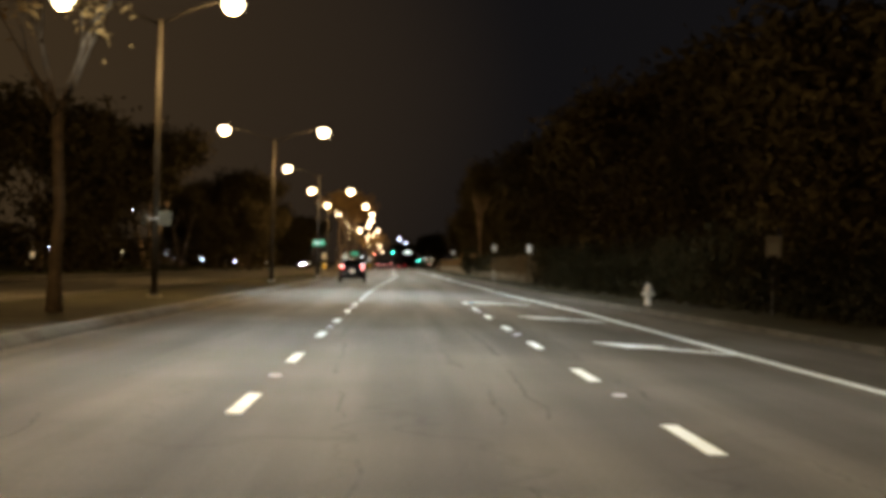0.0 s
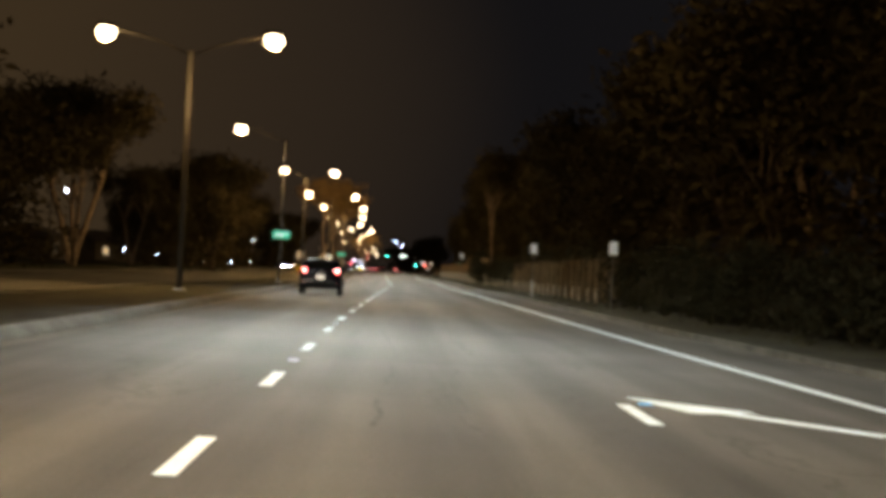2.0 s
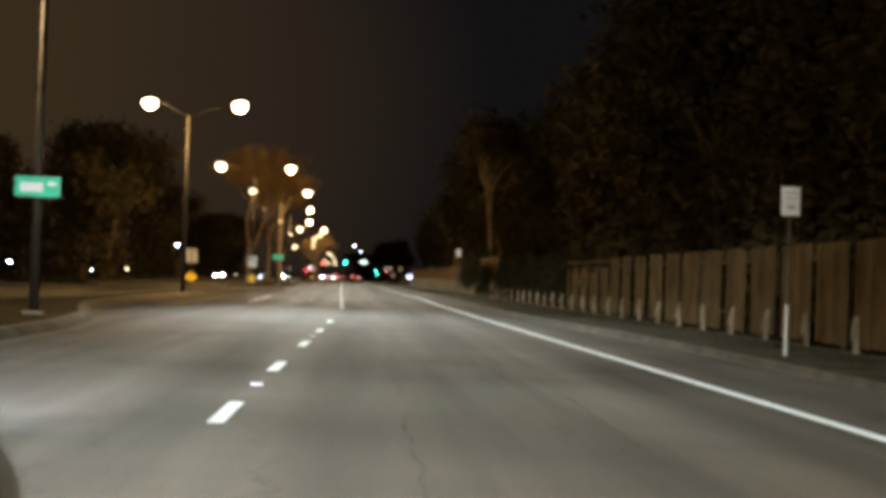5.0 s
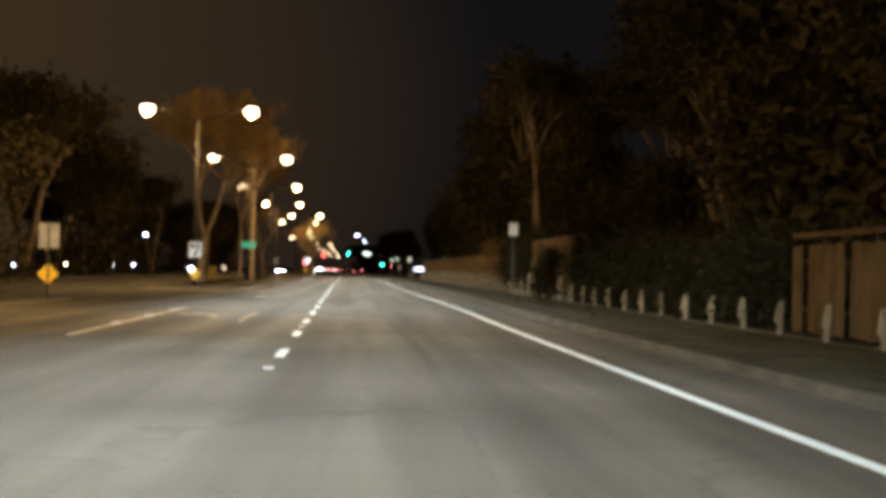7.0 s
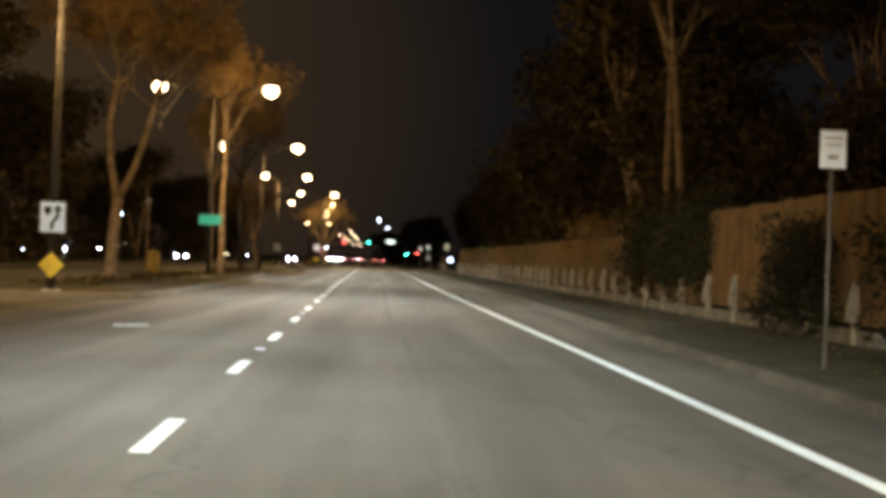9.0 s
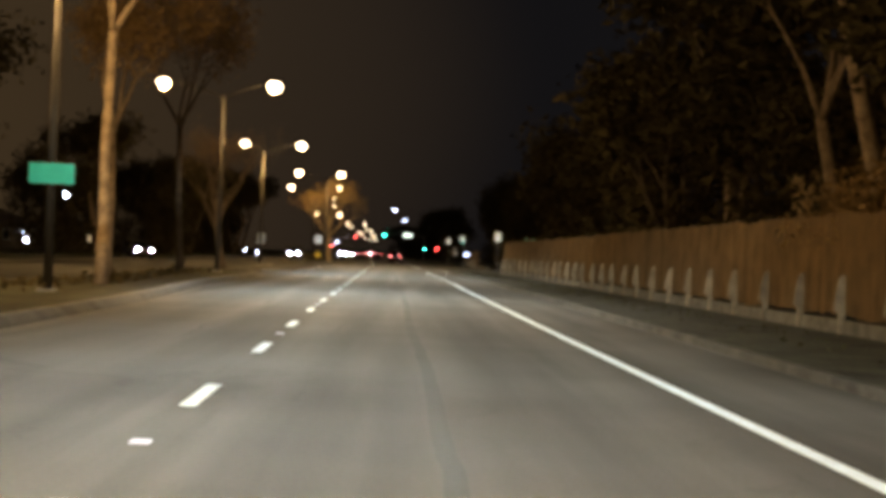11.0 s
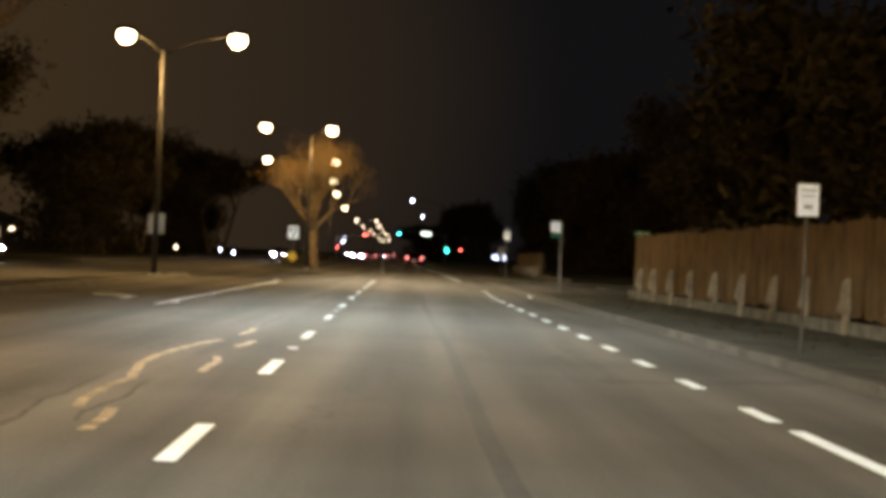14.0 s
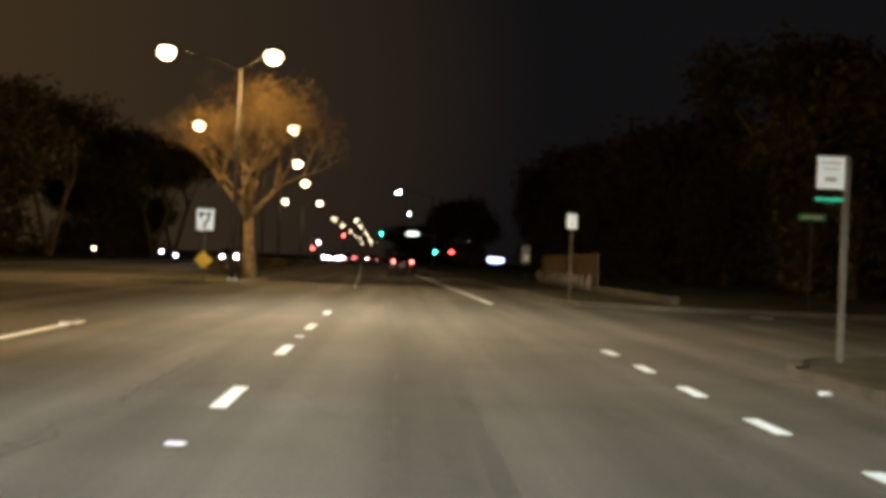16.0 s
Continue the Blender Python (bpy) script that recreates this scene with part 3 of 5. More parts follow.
LAMPS = [(-6.6, 16, 2.6, 2.6), (-6.0, 51, 2.14, 2.9), (-6.18, 100, 2.84, 2.94), (-5.44, 140.3, 0, 2.63), (-6.45, 182.5, 2.35, 1.8), (-6.02, 228.2, 2.6, 2.5),
         (-5.8, 264.6, 2.6, 2.55), (-6.38, 306.3, 2.35, 2.86), (-8.0, 351, 2.7, 1.4), (-5.15, 395.3, 1.25, 2.9)]
for x, y, r, l in LAMPS:
    street_lamp(x, y, r, l, power=LAMP_POWER[y])
for x, y, r, l in ((-8.3, 434, 2.9, 2.9), (-10.2, 474, 2.8, 0), (-11.4, 513, 2.6, 0), (-12.8, 582, 2.5, 2.5)):
    street_lamp(x, y, r, l)
for x, y in ((-9.6, 690), (-10.2, 765), (-10.6, 860), (-11.2, 960), (-12.0, 1080), (-13.0, 1200), (-14.5, 1290)):
    street_lamp(x, y, 2.3, 2.3, lit=False, z=0.115 if y < 975 else 0.0, bowl=0.24)


FADED = mat("faded_ink", (0.38, 0.37, 0.35), rough=0.6, var=0.1, bump=0.0)


# ---- traffic signs ----
def post_sign(x, y, z, w, h, material, label, marks=(), turned=0, post=True, ground=0.1, side=0.0, sleeve=0.0):
    """A sign panel whose middle is z over the road, on a steel post of its own."""
    s = empty("road_sign", pose(x, y, ground, 0, 0, turned), label, "road sign", "road signs")
    zz = z - ground
    if post:
        bm = bmesh.new()
        tube(bm, [(side, 0.045, 0), (side, 0.045, zz + h / 2)], 0.026, 8)
        pole = part("post", bm, POST_STEEL, s, smooth=True)
        # pale tube added to show headlight on the post's lower part
        if sleeve:
            bm = bmesh.new()
            tube(bm, [(side, 0.045, 0.0), (side, 0.045, sleeve)], [0.045, 0.04], 8)
            part("sleeve", bm, STEEL, pole, "pale tube round the foot for headlight falling on the post")
    bm = bmesh.new()
    box(bm, -w / 2, w / 2, -0.006, 0.006, zz - h / 2, zz + h / 2, 0.002)
    panel = part("panel", bm, SIGN_BACK, s)
    bm = bmesh.new()
    box(bm, -w / 2 + 0.005, w / 2 - 0.005, -0.011, -0.007, zz - h / 2 + 0.005, zz + h / 2 - 0.005)
    part("face", bm, material, panel)
    for x0, x1, z0, z1, ink in marks:
        bm = bmesh.new()
        box(bm, x0, x1, -0.016, -0.012, zz + z0, zz + z1)
        part("lettering_bar", bm, ink, panel)
    return s


def small_bars(w, h):
    return ((-0.34 * w, 0.34 * w, 0.27 * h, 0.32 * h, FADED), (-0.3 * w, 0.3 * w, 0.1 * h, 0.14 * h, FADED), (-0.2 * w, 0.2 * w, -0.27 * h, -0.14 * h, FADED))


for x, y, z, w, h, where in ((8.95, 101.5, 2.32, 0.31, 0.46, "near a hedge"), (8.45, 130.3, 2.62, 0.31, 0.47, "in front of a board fence"),
                             (7.64, 205.3, 2.78, 0.32, 0.46, "in front of a hedge"), (7.03, 312.2, 2.3, 0.32, 0.47, "in front of a tan fence"),
                             (6.58, 381.4, 2.58, 0.32, 0.46, "past the side street")):
    post_sign(x, y, z, w, h, SIGN_WHITE, "white road sign on a post " + where, marks=small_bars(w, h), sleeve=0.85 if y == 130.3 else 0.0)
# two small plates clamped to either side of a lamp pole
for x, w in ((-5.72, 0.36), (-6.34, 0.2)):
    plate = post_sign(x, 50.85, 2.45, w, 0.42, DULL_PLATE, "small dull plate clamped to a lamp pole", post=False, ground=0.115)
    bm = bmesh.new()
    box(bm, min(0.0, -6.0 - x), max(0.0, -6.0 - x), 0.01, 0.05, 2.31, 2.35)
    part("clamp", bm, STEEL, plate)
corner = post_sign(6.62, 350.1, 2.53, 0.36, 0.42, SIGN_WHITE, "white bus stop sign with a green strip on a post", marks=small_bars(0.36, 0.42), side=0.22)
bm = bmesh.new()
box(bm, -0.18, 0.18, -0.01, 0.01, 2.07, 2.11)
part("green_strip", bm, SIGN_GREEN, corner)
bm = bmesh.new()
box(bm, 0.18, 0.26, 0.01, 0.09, 0, 2.66, 0.012)
part("square_post", bm, POST_STEEL, corner, "dull grey square post")


def ink_shape(pts, zc, parent, material=INK, depth=-0.012):
    bm = bmesh.new()
    a = [bm.verts.new((x, depth, zc + z)) for x, z in pts]
    b = [bm.verts.new((x, depth - 0.004, zc + z)) for x, z in pts]
    bm.faces.new(b)
    n = len(pts)
    for k in range(n):
        bm.faces.new((a[k], a[(k + 1) % n], b[(k + 1) % n], b[k]))
    part("symbol", bm, material, parent)


def keep_right(x, y, z, zd, facing=0, post=True, ground=0.115):
    s = post_sign(x, y, z, 0.62, 0.76, SIGN_WHITE, "white traffic sign with a black arrow above a yellow diamond", turned=facing, post=post, ground=ground)
    panel = next(c for c in s.children if c.name.startswith("panel"))
    zz = z - ground
    ink_shape([(-0.22, 0.26), (-0.04, 0.26), (-0.04, 0.14), (-0.13, 0.02), (-0.22, 0.14)], zz, panel)
    ink_shape([(-0.06, -0.32), (0.02, -0.32), (0.03, -0.16), (0.16, 0.0), (0.16, 0.16), (0.24, 0.16), (0.12, 0.32), (0.0, 0.16), (0.08, 0.16), (0.08, 0.03), (-0.05, -0.13)], zz, panel)
    if zd:
        k = 0.33
        bm = bmesh.new()
        v = [bm.verts.new((px, py, zd - ground + pz)) for py in (-0.006, 0.006) for px, pz in ((0, -k), (k, 0), (0, k), (-k, 0))]
        for f in ((0, 1, 2, 3), (7, 6, 5, 4), (0, 4, 5, 1), (1, 5, 6, 2), (2, 6, 7, 3), (3, 7, 4, 0)):
            bm.faces.new([v[q] for q in f])
        part("diamond_plate", bm, SIGN_YELLOW, s, "yellow diamond marker plate")
    return s


keep_right(-6.0, 228.0, 1.98, 0.78, post=False)
keep_right(-5.6, 389.2, 2.3, 0.87, ground=0.0)
keep_right(-7.3, 195.5, 2.0, 0.85, facing=180)
keep_right(-8.0, 351.12, 2.0, 0, facing=180, post=False)


def street_name(x, y, z, w, h, bars=True):
    s = post_sign(x, y, z, w, h, SIGN_GREEN, "green street name sign fixed to a lamp pole", post=False, ground=0.115,
                  marks=((-0.38 * w, 0.12 * w, -0.24 * h, 0.2 * h, SIGN_WHITE), (0.22 * w, 0.4 * w, 0.05 * h, 0.24 * h, SIGN_WHITE)) if bars else ())
    bm = bmesh.new()
    box(bm, -0.05, 0.05, 0.006, 0.2, z - 0.18, z - 0.06)
    part("bracket", bm, STEEL, s)


street_name(-5.4, 140.05, 2.85, 0.98, 0.44)
street_name(-5.75, 264.35, 2.75, 1.02, 0.46, bars=False)
s = post_sign(13.9, 380.8, 3.0, 0.85, 0.2, SIGN_GREEN, "green street name blade on a thin post at the corner", marks=((-0.3, 0.3, -0.04, 0.05, SIGN_WHITE),), ground=0.12)
s = post_sign(11.5, 46.5, 1.95, 0.45, 0.6, SIGN_BACK, "tan sign on a post at the roadside", marks=((-0.16, 0.14, -0.2, 0.12, FADED),), ground=0.06)


# ---- board fences on concrete footings with stub buttresses ----
def stub_mesh(h, slim=1.0):
    """A precast stub: slim foot, wider flared upper half, sloped top."""
    bm = bmesh.new()
    prof = [(0.0, 0.075, 0.12), (0.05 * h, 0.06, 0.1), (0.36 * h, 0.05, 0.08), (0.42 * h, 0.08, 0.2), (0.7 * h, 0.065, 0.15), (0.92 * h, 0.05, 0.09), (h, 0.04, 0.02)]
    prof = [(z, hw * slim, d * slim) for z, hw, d in prof]
    rings = []
    for z, hw, d in prof:
        rings.append([bm.verts.new(p) for p in ((-d, -hw, z), (0.05, -hw, z), (0.05, hw, z), (-d, hw, z))])
    for a, b in zip(rings, rings[1:]):
        for k in range(4):
            bm.faces.new((a[k], a[(k + 1) % 4], b[(k + 1) % 4], b[k]))
    bm.faces.new(rings[0][::-1]), bm.faces.new(rings[-1])
    bmesh.ops.recalc_face_normals(bm, faces=bm.faces)
    me = bpy.data.meshes.new("stub")
    bm.to_mesh(me), bm.free()
    me.materials.append(PALE_CONCRETE)
    return me


def board_mesh(w, h, wood):
    bm = bmesh.new()
    box(bm, -0.011, 0.011, -w / 2 + 0.004, w / 2 - 0.004, 0, h)
    c = [v for v in bm.verts if v.co.z > h / 2]
    for v in c:
        v.co.z -= 0.012 if v.co.y > 0 else 0
    me = bpy.data.meshes.new("board")
    bm.to_mesh(me), bm.free()
    me.materials.append(wood)
    return me


def piece(name, me, parent, m):
    ob = new(name, me)
    ob.parent = parent
    ob.matrix_basis = m
    return ob


def fence_run(y0, y1, height, bw, stub_h, label, boards=True, stub_from=0.0, rnd=random.Random(5), bay=0.0, ragged=0.0, foot=0.27, slim=1.0, recess=0.5, wood=WOOD, cap=0.0):
    f = empty("board_fence", pose(FENCE(y0), y0, 0.06), label, "fence", "board fences")
    ox, oy, oz = FENCE(y0), y0, 0.06
    bm = bmesh.new()
    ribbon(bm, lambda y: FENCE(y + oy) - ox - 0.1, 0.22, 0, y1 - y0, -0.1, foot)
    part("footing", bm, OLD_CONCRETE, f)
    stub = stub_mesh(stub_h, slim)
    if boards:
        for z in (0.5, height - 0.35):
            bm = bmesh.new()
            ribbon(bm, lambda y: FENCE(y + oy) - ox + (0.16 if bay else 0.045), 0.045, 0, y1 - y0, z, z + 0.09)
            part("rail", bm, wood, f)
    bm = bmesh.new()
    box(bm, -0.05, 0.05, -0.05, 0.05, 0, height + 0.02 + cap)
    pm = bpy.data.meshes.new("fence_post")
    bm.to_mesh(pm), bm.free()
    pm.materials.append(BARK)
    y = 0.0
    while y < y1 - y0:
        x = FENCE(y + oy) - ox
        if boards:
            piece("fence_post", pm, f, pose(x + 0.12, y, 0))
        y += 3.365
    y = (231.0 - y0) % 3.365
    while y < y1 - y0:
        if y + oy > stub_from:
            piece("stub", stub, f, pose(FENCE(y + oy) - ox - 0.2 + rnd.uniform(-0.02, 0.02), y, -0.02, 0, rnd.uniform(-3, 3), rnd.uniform(-8, 8)))
        y += 3.365
    if boards:
        me = board_mesh(bw, height - foot - 0.1, wood)
        if cap:
            bm = bmesh.new()
            ribbon(bm, lambda y: FENCE(y + oy) - ox + 0.02, 0.09, 0, y1 - y0, height + cap - 0.1, height + cap)
            part("top_rail", bm, wood, f)
        for i in range(int((y1 - y0) / bw)):
            y = (i + 0.5) * bw
            back = 0.12 if bay and y % bay > bay - recess else 0.0  # a recess between two panels
            piece("board", me, f, pose(FENCE(y + oy) - ox + back + rnd.uniform(-0.006, 0.006), y, foot + 0.1 + rnd.uniform(-0.03, 0.02) + ragged * (noise.noise((y * 0.35, 3, 7)) + 0.6 * noise.noise((y * 1.7, 5, 1)) - 0.4), rnd.uniform(-0.4, 0.4), 0, rnd.uniform(-1.5, 1.5)))
    return f


fence_run(115, 165, 2.1, 0.24, 0.72, "brown weathered board fence with dark recesses between panels", stub_from=119, bay=2.8, recess=1.0, foot=0.02, slim=0.5, wood=BROWN_WOOD)
fence_run(165, 177, 1.8, 0.24, 0.72, "brown board fence with an open rail along its top", bay=2.8, recess=0.8, foot=0.02, slim=0.5, wood=BROWN_WOOD, cap=0.24)
fence_run(177, 213, 2.0, 0.3, 0.72, "row of pale concrete stubs along an overgrown footing", boards=False, foot=0.03, slim=0.6)
fence_run(213, 229, 2.75, 0.28, 1.15, "tall tan board fence on a low concrete footing", slim=0.85)
fence_run(229, 300, 2.35, 0.28, 1.15, "tan board fence with pale concrete stubs before it", ragged=0.07, slim=0.85)
fence_run(300, 352, 2.35, 0.28, 1.15, "tan board fence with uneven top ending at a side street", ragged=0.12)
tagged(link("low_wall", ribbon(bmesh.new(), lambda y: FENCE(y) - 0.1, 0.3, 384, 408.5, -0.05, 0.34), KERB_STONE), "low concrete wall beside the verge", "wall", kind="structure")
# the white bar is no lettering: it paints the board's lit lower part
post_sign(8.75, 428, 1.75, 0.5, 1.0, SIGN_BACK, "pale board on a post by the verge, its lit part painted white", marks=((-0.1, 0.2, -0.4, 0.0, SIGN_WHITE),), ground=0.1)
fence_run(409, 443, 1.75, 0.3, 0.8, "short run of lit tan board fence")


# ---- foliage ----
def leaf_cloud(clumps, count, size, seed, flat=0.7):
    """Many small folded leaves scattered in uneven clumps: (centre, radius)."""
    rnd = random.Random(seed)
    vol = [r ** 2 for _, r in clumps]
    verts, faces = [], []
    for _ in range(count):
        (c, r) = rnd.choices(clumps, vol)[0]
        d = Vector((rnd.gauss(0, 1), rnd.gauss(0, 1), rnd.gauss(0, 1))).normalized() * r * rnd.random() ** 0.45
        p = Vector(c) + Vector((d.x, d.y, d.z * flat))
        u = Vector((rnd.gauss(0, 1), rnd.gauss(0, 1), rnd.gauss(0, 0.6))).normalized()
        w = u.cross(Vector((rnd.gauss(0, 1), rnd.gauss(0, 1), rnd.gauss(0, 1)))).normalized()
        s = size * rnd.uniform(0.5, 1.3)
        k = len(verts)
        n = u.cross(w) * s * 0.2
        verts += [p - u * s, p + w * s * 0.42 + n, p + u * s, p - w * s * 0.42 + n]
        faces += [(k, k + 1, k + 2), (k, k + 2, k + 3)]
    me = bpy.data.meshes.new("leaves")
    me.from_pydata([tuple(v) for v in verts], [], faces)
    return me


def grow(bm, base, way, length, radius, depth, rnd, tips, spread=0.55, up=0.25, kids=(2, 3), sides=6, thick=0.7, twigs=True):
    """A limb that tapers, bends and forks."""
    pts, radii = [Vector(base)], [radius]
    d = Vector(way).normalized()
    n = 4 if depth > 1 else 3
    for i in range(n):
        d = (d + Vector((rnd.gauss(0, 0.1), rnd.gauss(0, 0.1), rnd.gauss(0, 0.05) + up * 0.12))).normalized()
        pts.append(pts[-1] + d * length / n)
        radii.append(radius * (1 - 0.45 * (i + 1) / n))
    if depth or twigs:
        tube(bm, pts, radii, sides if depth > 1 else 4, cap=depth > 2)
    if depth <= 2:
        tips.append(pts[-1])
    if depth == 0:
        return
    for k in range(rnd.randint(*kids)):
        a = rnd.uniform(0, 2 * math.pi)
        side = Vector((math.cos(a), math.sin(a), 0.1))
        grow(bm, pts[-1 - (k % 2)], d + side * rnd.uniform(0.5, 1.2) * spread + Vector((0, 0, up * 0.4)), length * rnd.uniform(0.62, 0.85), radii[-1 - (k % 2)] * thick * rnd.uniform(0.86, 1.14), depth - 1, rnd, tips, spread, up, kids, sides, thick, twigs)


def tree(name, m, label, seed, trunk_h, trunk_r, depth, limb, leaves, leaf_size, bark, leaf, clump=0.9, spread=0.55, kids=(2, 3), stems=1, up=0.25, thick=0.7, skirt=0, limbs=0, twigs=True):
    rnd = random.Random(seed)
    t = empty(name, m, label, "tree")
    bm = bmesh.new()
    tips = []
    for s in range(stems):
        lean = Vector((rnd.uniform(-0.12, 0.12), rnd.uniform(-0.1, 0.1), 1)) if stems == 1 else Vector((0.3 * (1 if s else -1), rnd.uniform(-0.1, 0.1), 1))
        top = Vector((0, 0, -0.1)) + lean * trunk_h
        tube(bm, [(0, 0, -0.1), tuple(lean * trunk_h * 0.15), tuple(lean * trunk_h * 0.5 + Vector((rnd.uniform(-0.1, 0.1), 0, 0))), tuple(top)], [trunk_r * 1.35, trunk_r, trunk_r * 0.85, trunk_r * 0.75], 10)
        for k in range(limbs or rnd.randint(*kids) + 1):
            a = 2 * math.pi * k / (3 if not limbs else 2.618) + rnd.uniform(-0.4, 0.4)
            lean_out = spread * (0.25 + 0.95 * k / limbs) if limbs else spread
            grow(bm, top - Vector((0, 0, 0.06 * k)), Vector((math.cos(a) * lean_out, math.sin(a) * lean_out, 1.0)), limb, trunk_r * 0.6, depth, rnd, tips, spread, up, kids, thick=thick, twigs=twigs)
    part("trunk", bm, bark, t, smooth=True)
    for _ in range(skirt):
        a, r = rnd.uniform(0, 6.283), rnd.uniform(0.8, 3.4)
        tips.append(Vector((r * math.cos(a), r * math.sin(a), rnd.uniform(0.8, 4.5))))
    if leaves:
        me = leaf_cloud([(tuple(p), clump * rnd.uniform(0.6, 1.3)) for p in tips], leaves, leaf_size, seed, 0.95)
        me.materials.append(leaf)
        c = new("crown", me)
        c.parent = t
    return t


def plant(proto, spots, first):
    """Copies of a tree at (x, y, turn, scale)."""
    for x, y, turn, sc in spots:
        m = pose(x, y, 0.05, 0, 0, turn)
        ob = copy_thing(proto, m)
        ob.scale = (sc, sc, sc * first)


def forked_tree(x, y):
    """A short trunk that parts low into two long pale stems, with a high ragged crown."""
    r = random.Random(21)
    t = empty("street_tree", pose(x, y, 0.1), "forked pale tree with a high sparse lit crown", "tree")
    bm, tips = bmesh.new(), []
    tube(bm, [(-0.1, 0, -0.1), (-0.05, 0, 0.4), (0.0, 0, 1.6), (0.12, 0, 3.0)], [0.34, 0.25, 0.21, 0.2], 12)
    for path in ([(0.1, 0, 2.9), (-0.22, 0.1, 4.2), (-0.28, 0.0, 5.6), (0.08, -0.1, 7.8)], [(0.1, 0, 2.8), (0.65, -0.1, 4.0), (1.05, 0.0, 5.3), (1.45, 0.15, 7.0)]):
        tube(bm, path, [0.16, 0.13, 0.11, 0.09], 10)
        for k in range(7):
            a = k * 2.4 + r.uniform(-0.4, 0.4)
            base = Vector(path[-1]) - Vector((0, 0, 0.25 * k))
            grow(bm, base, (math.cos(a) * 0.9, math.sin(a) * 0.9, 0.8), r.uniform(1.3, 2.0), 0.06, 3, r, tips, 0.6, 0.25, (2, 3))
    part("trunk", bm, PALE_BARK, t, smooth=True)
    me = leaf_cloud([(tuple(p), r.uniform(0.35, 0.9)) for p in tips], 20000, 0.085, 21, 0.95)
    me.materials.append(DRY_LEAF)
    new("crown", me).parent = t


# bare street tree on the far median, lit by its lamp
tree("street_tree", pose(-5.0, 402, 0.1), "spreading street tree with twigs and sparse leaves under a lamp", 3, 2.9, 0.3, 6, 1.8, 11000, 0.045, STREET_BARK, GOLD_LEAF, 0.6, 0.8, (2, 3), up=0.2, thick=0.84, limbs=8)
# median trees
tree("street_tree", pose(-5.75, 35, 0.1), "slim street tree with dim trunk and thin crown", 11, 4.2, 0.14, 3, 1.6, 900, 0.11, BARK, DRY_LEAF, 0.7, 0.5)
forked_tree(-7.3, 246)
tree("street_tree", pose(-7.7, 321, 0.1), "forked bare tree on the median", 31, 2.2, 0.24, 5, 1.9, 3000, 0.045, BARK, DRY_LEAF, 0.7, 0.55, limbs=5, thick=0.8)
tree("street_tree", pose(-6.95, 297, 0.1), "tall dim gum tree with hanging leaves", 41, 6.2, 0.15, 3, 2.0, 5000, 0.1, BARK, DRY_LEAF, 0.9, 0.55)
tree("street_tree", pose(-5.95, 272.5, 0.1, 0, 4, 0), "leaning pale gum tree on the median", 51, 7.0, 0.17, 3, 1.8, 4000, 0.1, PALE_BARK, DRY_LEAF, 0.8, 0.5)
tree("street_tree", pose(-7.6, 283, 0.1), "pale street tree with a sparse crown", 61, 5.0, 0.16, 3, 1.8, 4000, 0.1, PALE_BARK, DRY_LEAF, 0.8, 0.5)

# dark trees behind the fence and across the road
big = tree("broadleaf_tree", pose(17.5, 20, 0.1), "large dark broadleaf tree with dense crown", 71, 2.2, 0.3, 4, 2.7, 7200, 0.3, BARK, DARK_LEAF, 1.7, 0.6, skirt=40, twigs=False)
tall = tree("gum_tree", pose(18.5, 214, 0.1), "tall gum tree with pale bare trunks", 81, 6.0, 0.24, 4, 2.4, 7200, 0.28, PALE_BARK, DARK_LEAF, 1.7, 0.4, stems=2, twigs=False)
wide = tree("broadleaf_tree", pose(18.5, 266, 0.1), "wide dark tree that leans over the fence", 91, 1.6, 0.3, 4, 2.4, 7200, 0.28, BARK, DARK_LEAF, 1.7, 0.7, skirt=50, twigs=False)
# two upright bare trunks close together behind the fence
for x, y, seed in ((13.0, 249.0, 83), (13.0, 245.4, 87)):
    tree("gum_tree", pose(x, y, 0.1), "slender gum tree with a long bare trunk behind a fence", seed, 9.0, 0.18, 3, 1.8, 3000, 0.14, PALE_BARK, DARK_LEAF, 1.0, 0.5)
rnd = random.Random(8)
spots_big, spots_tall, spots_wide = [], [], []
y = 34.0
while y < 620:
    if not 344 < y < 412:
        (spots_big, spots_tall, spots_wide)[rnd.choice((0, 0, 1, 2, 2))].append((max(FENCE(y), 9) + rnd.uniform(4.2, 9) + (9.0 if y > 400 else 5.0 if 200 < y < 264 else 0.0), y, rnd.uniform(0, 360), rnd.uniform(0.85, 1.35)))
    y += rnd.uniform(5.5, 8.5)
y = 20.0
while y < 560:
    if not (196 < y < 230 or 356 < y < 390):
        (spots_big, spots_tall, spots_wide)[rnd.choice((0, 1, 2))].append((LEFT_SIDE(y) - rnd.uniform(5, 18), y, rnd.uniform(0, 360), rnd.uniform(0.75, 1.25)))
    y += rnd.uniform(7, 12)
for k in range(14):
    y = 640 + 26 * k
    (spots_big if k % 2 else spots_wide).append((KERB_R(y) + rnd.uniform(7, 14), y, rnd.uniform(0, 360), rnd.uniform(0.9, 1.3)))
spots_wide.append((-19.5, 236, 40, 1.0))
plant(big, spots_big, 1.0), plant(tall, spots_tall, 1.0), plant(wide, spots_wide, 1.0)


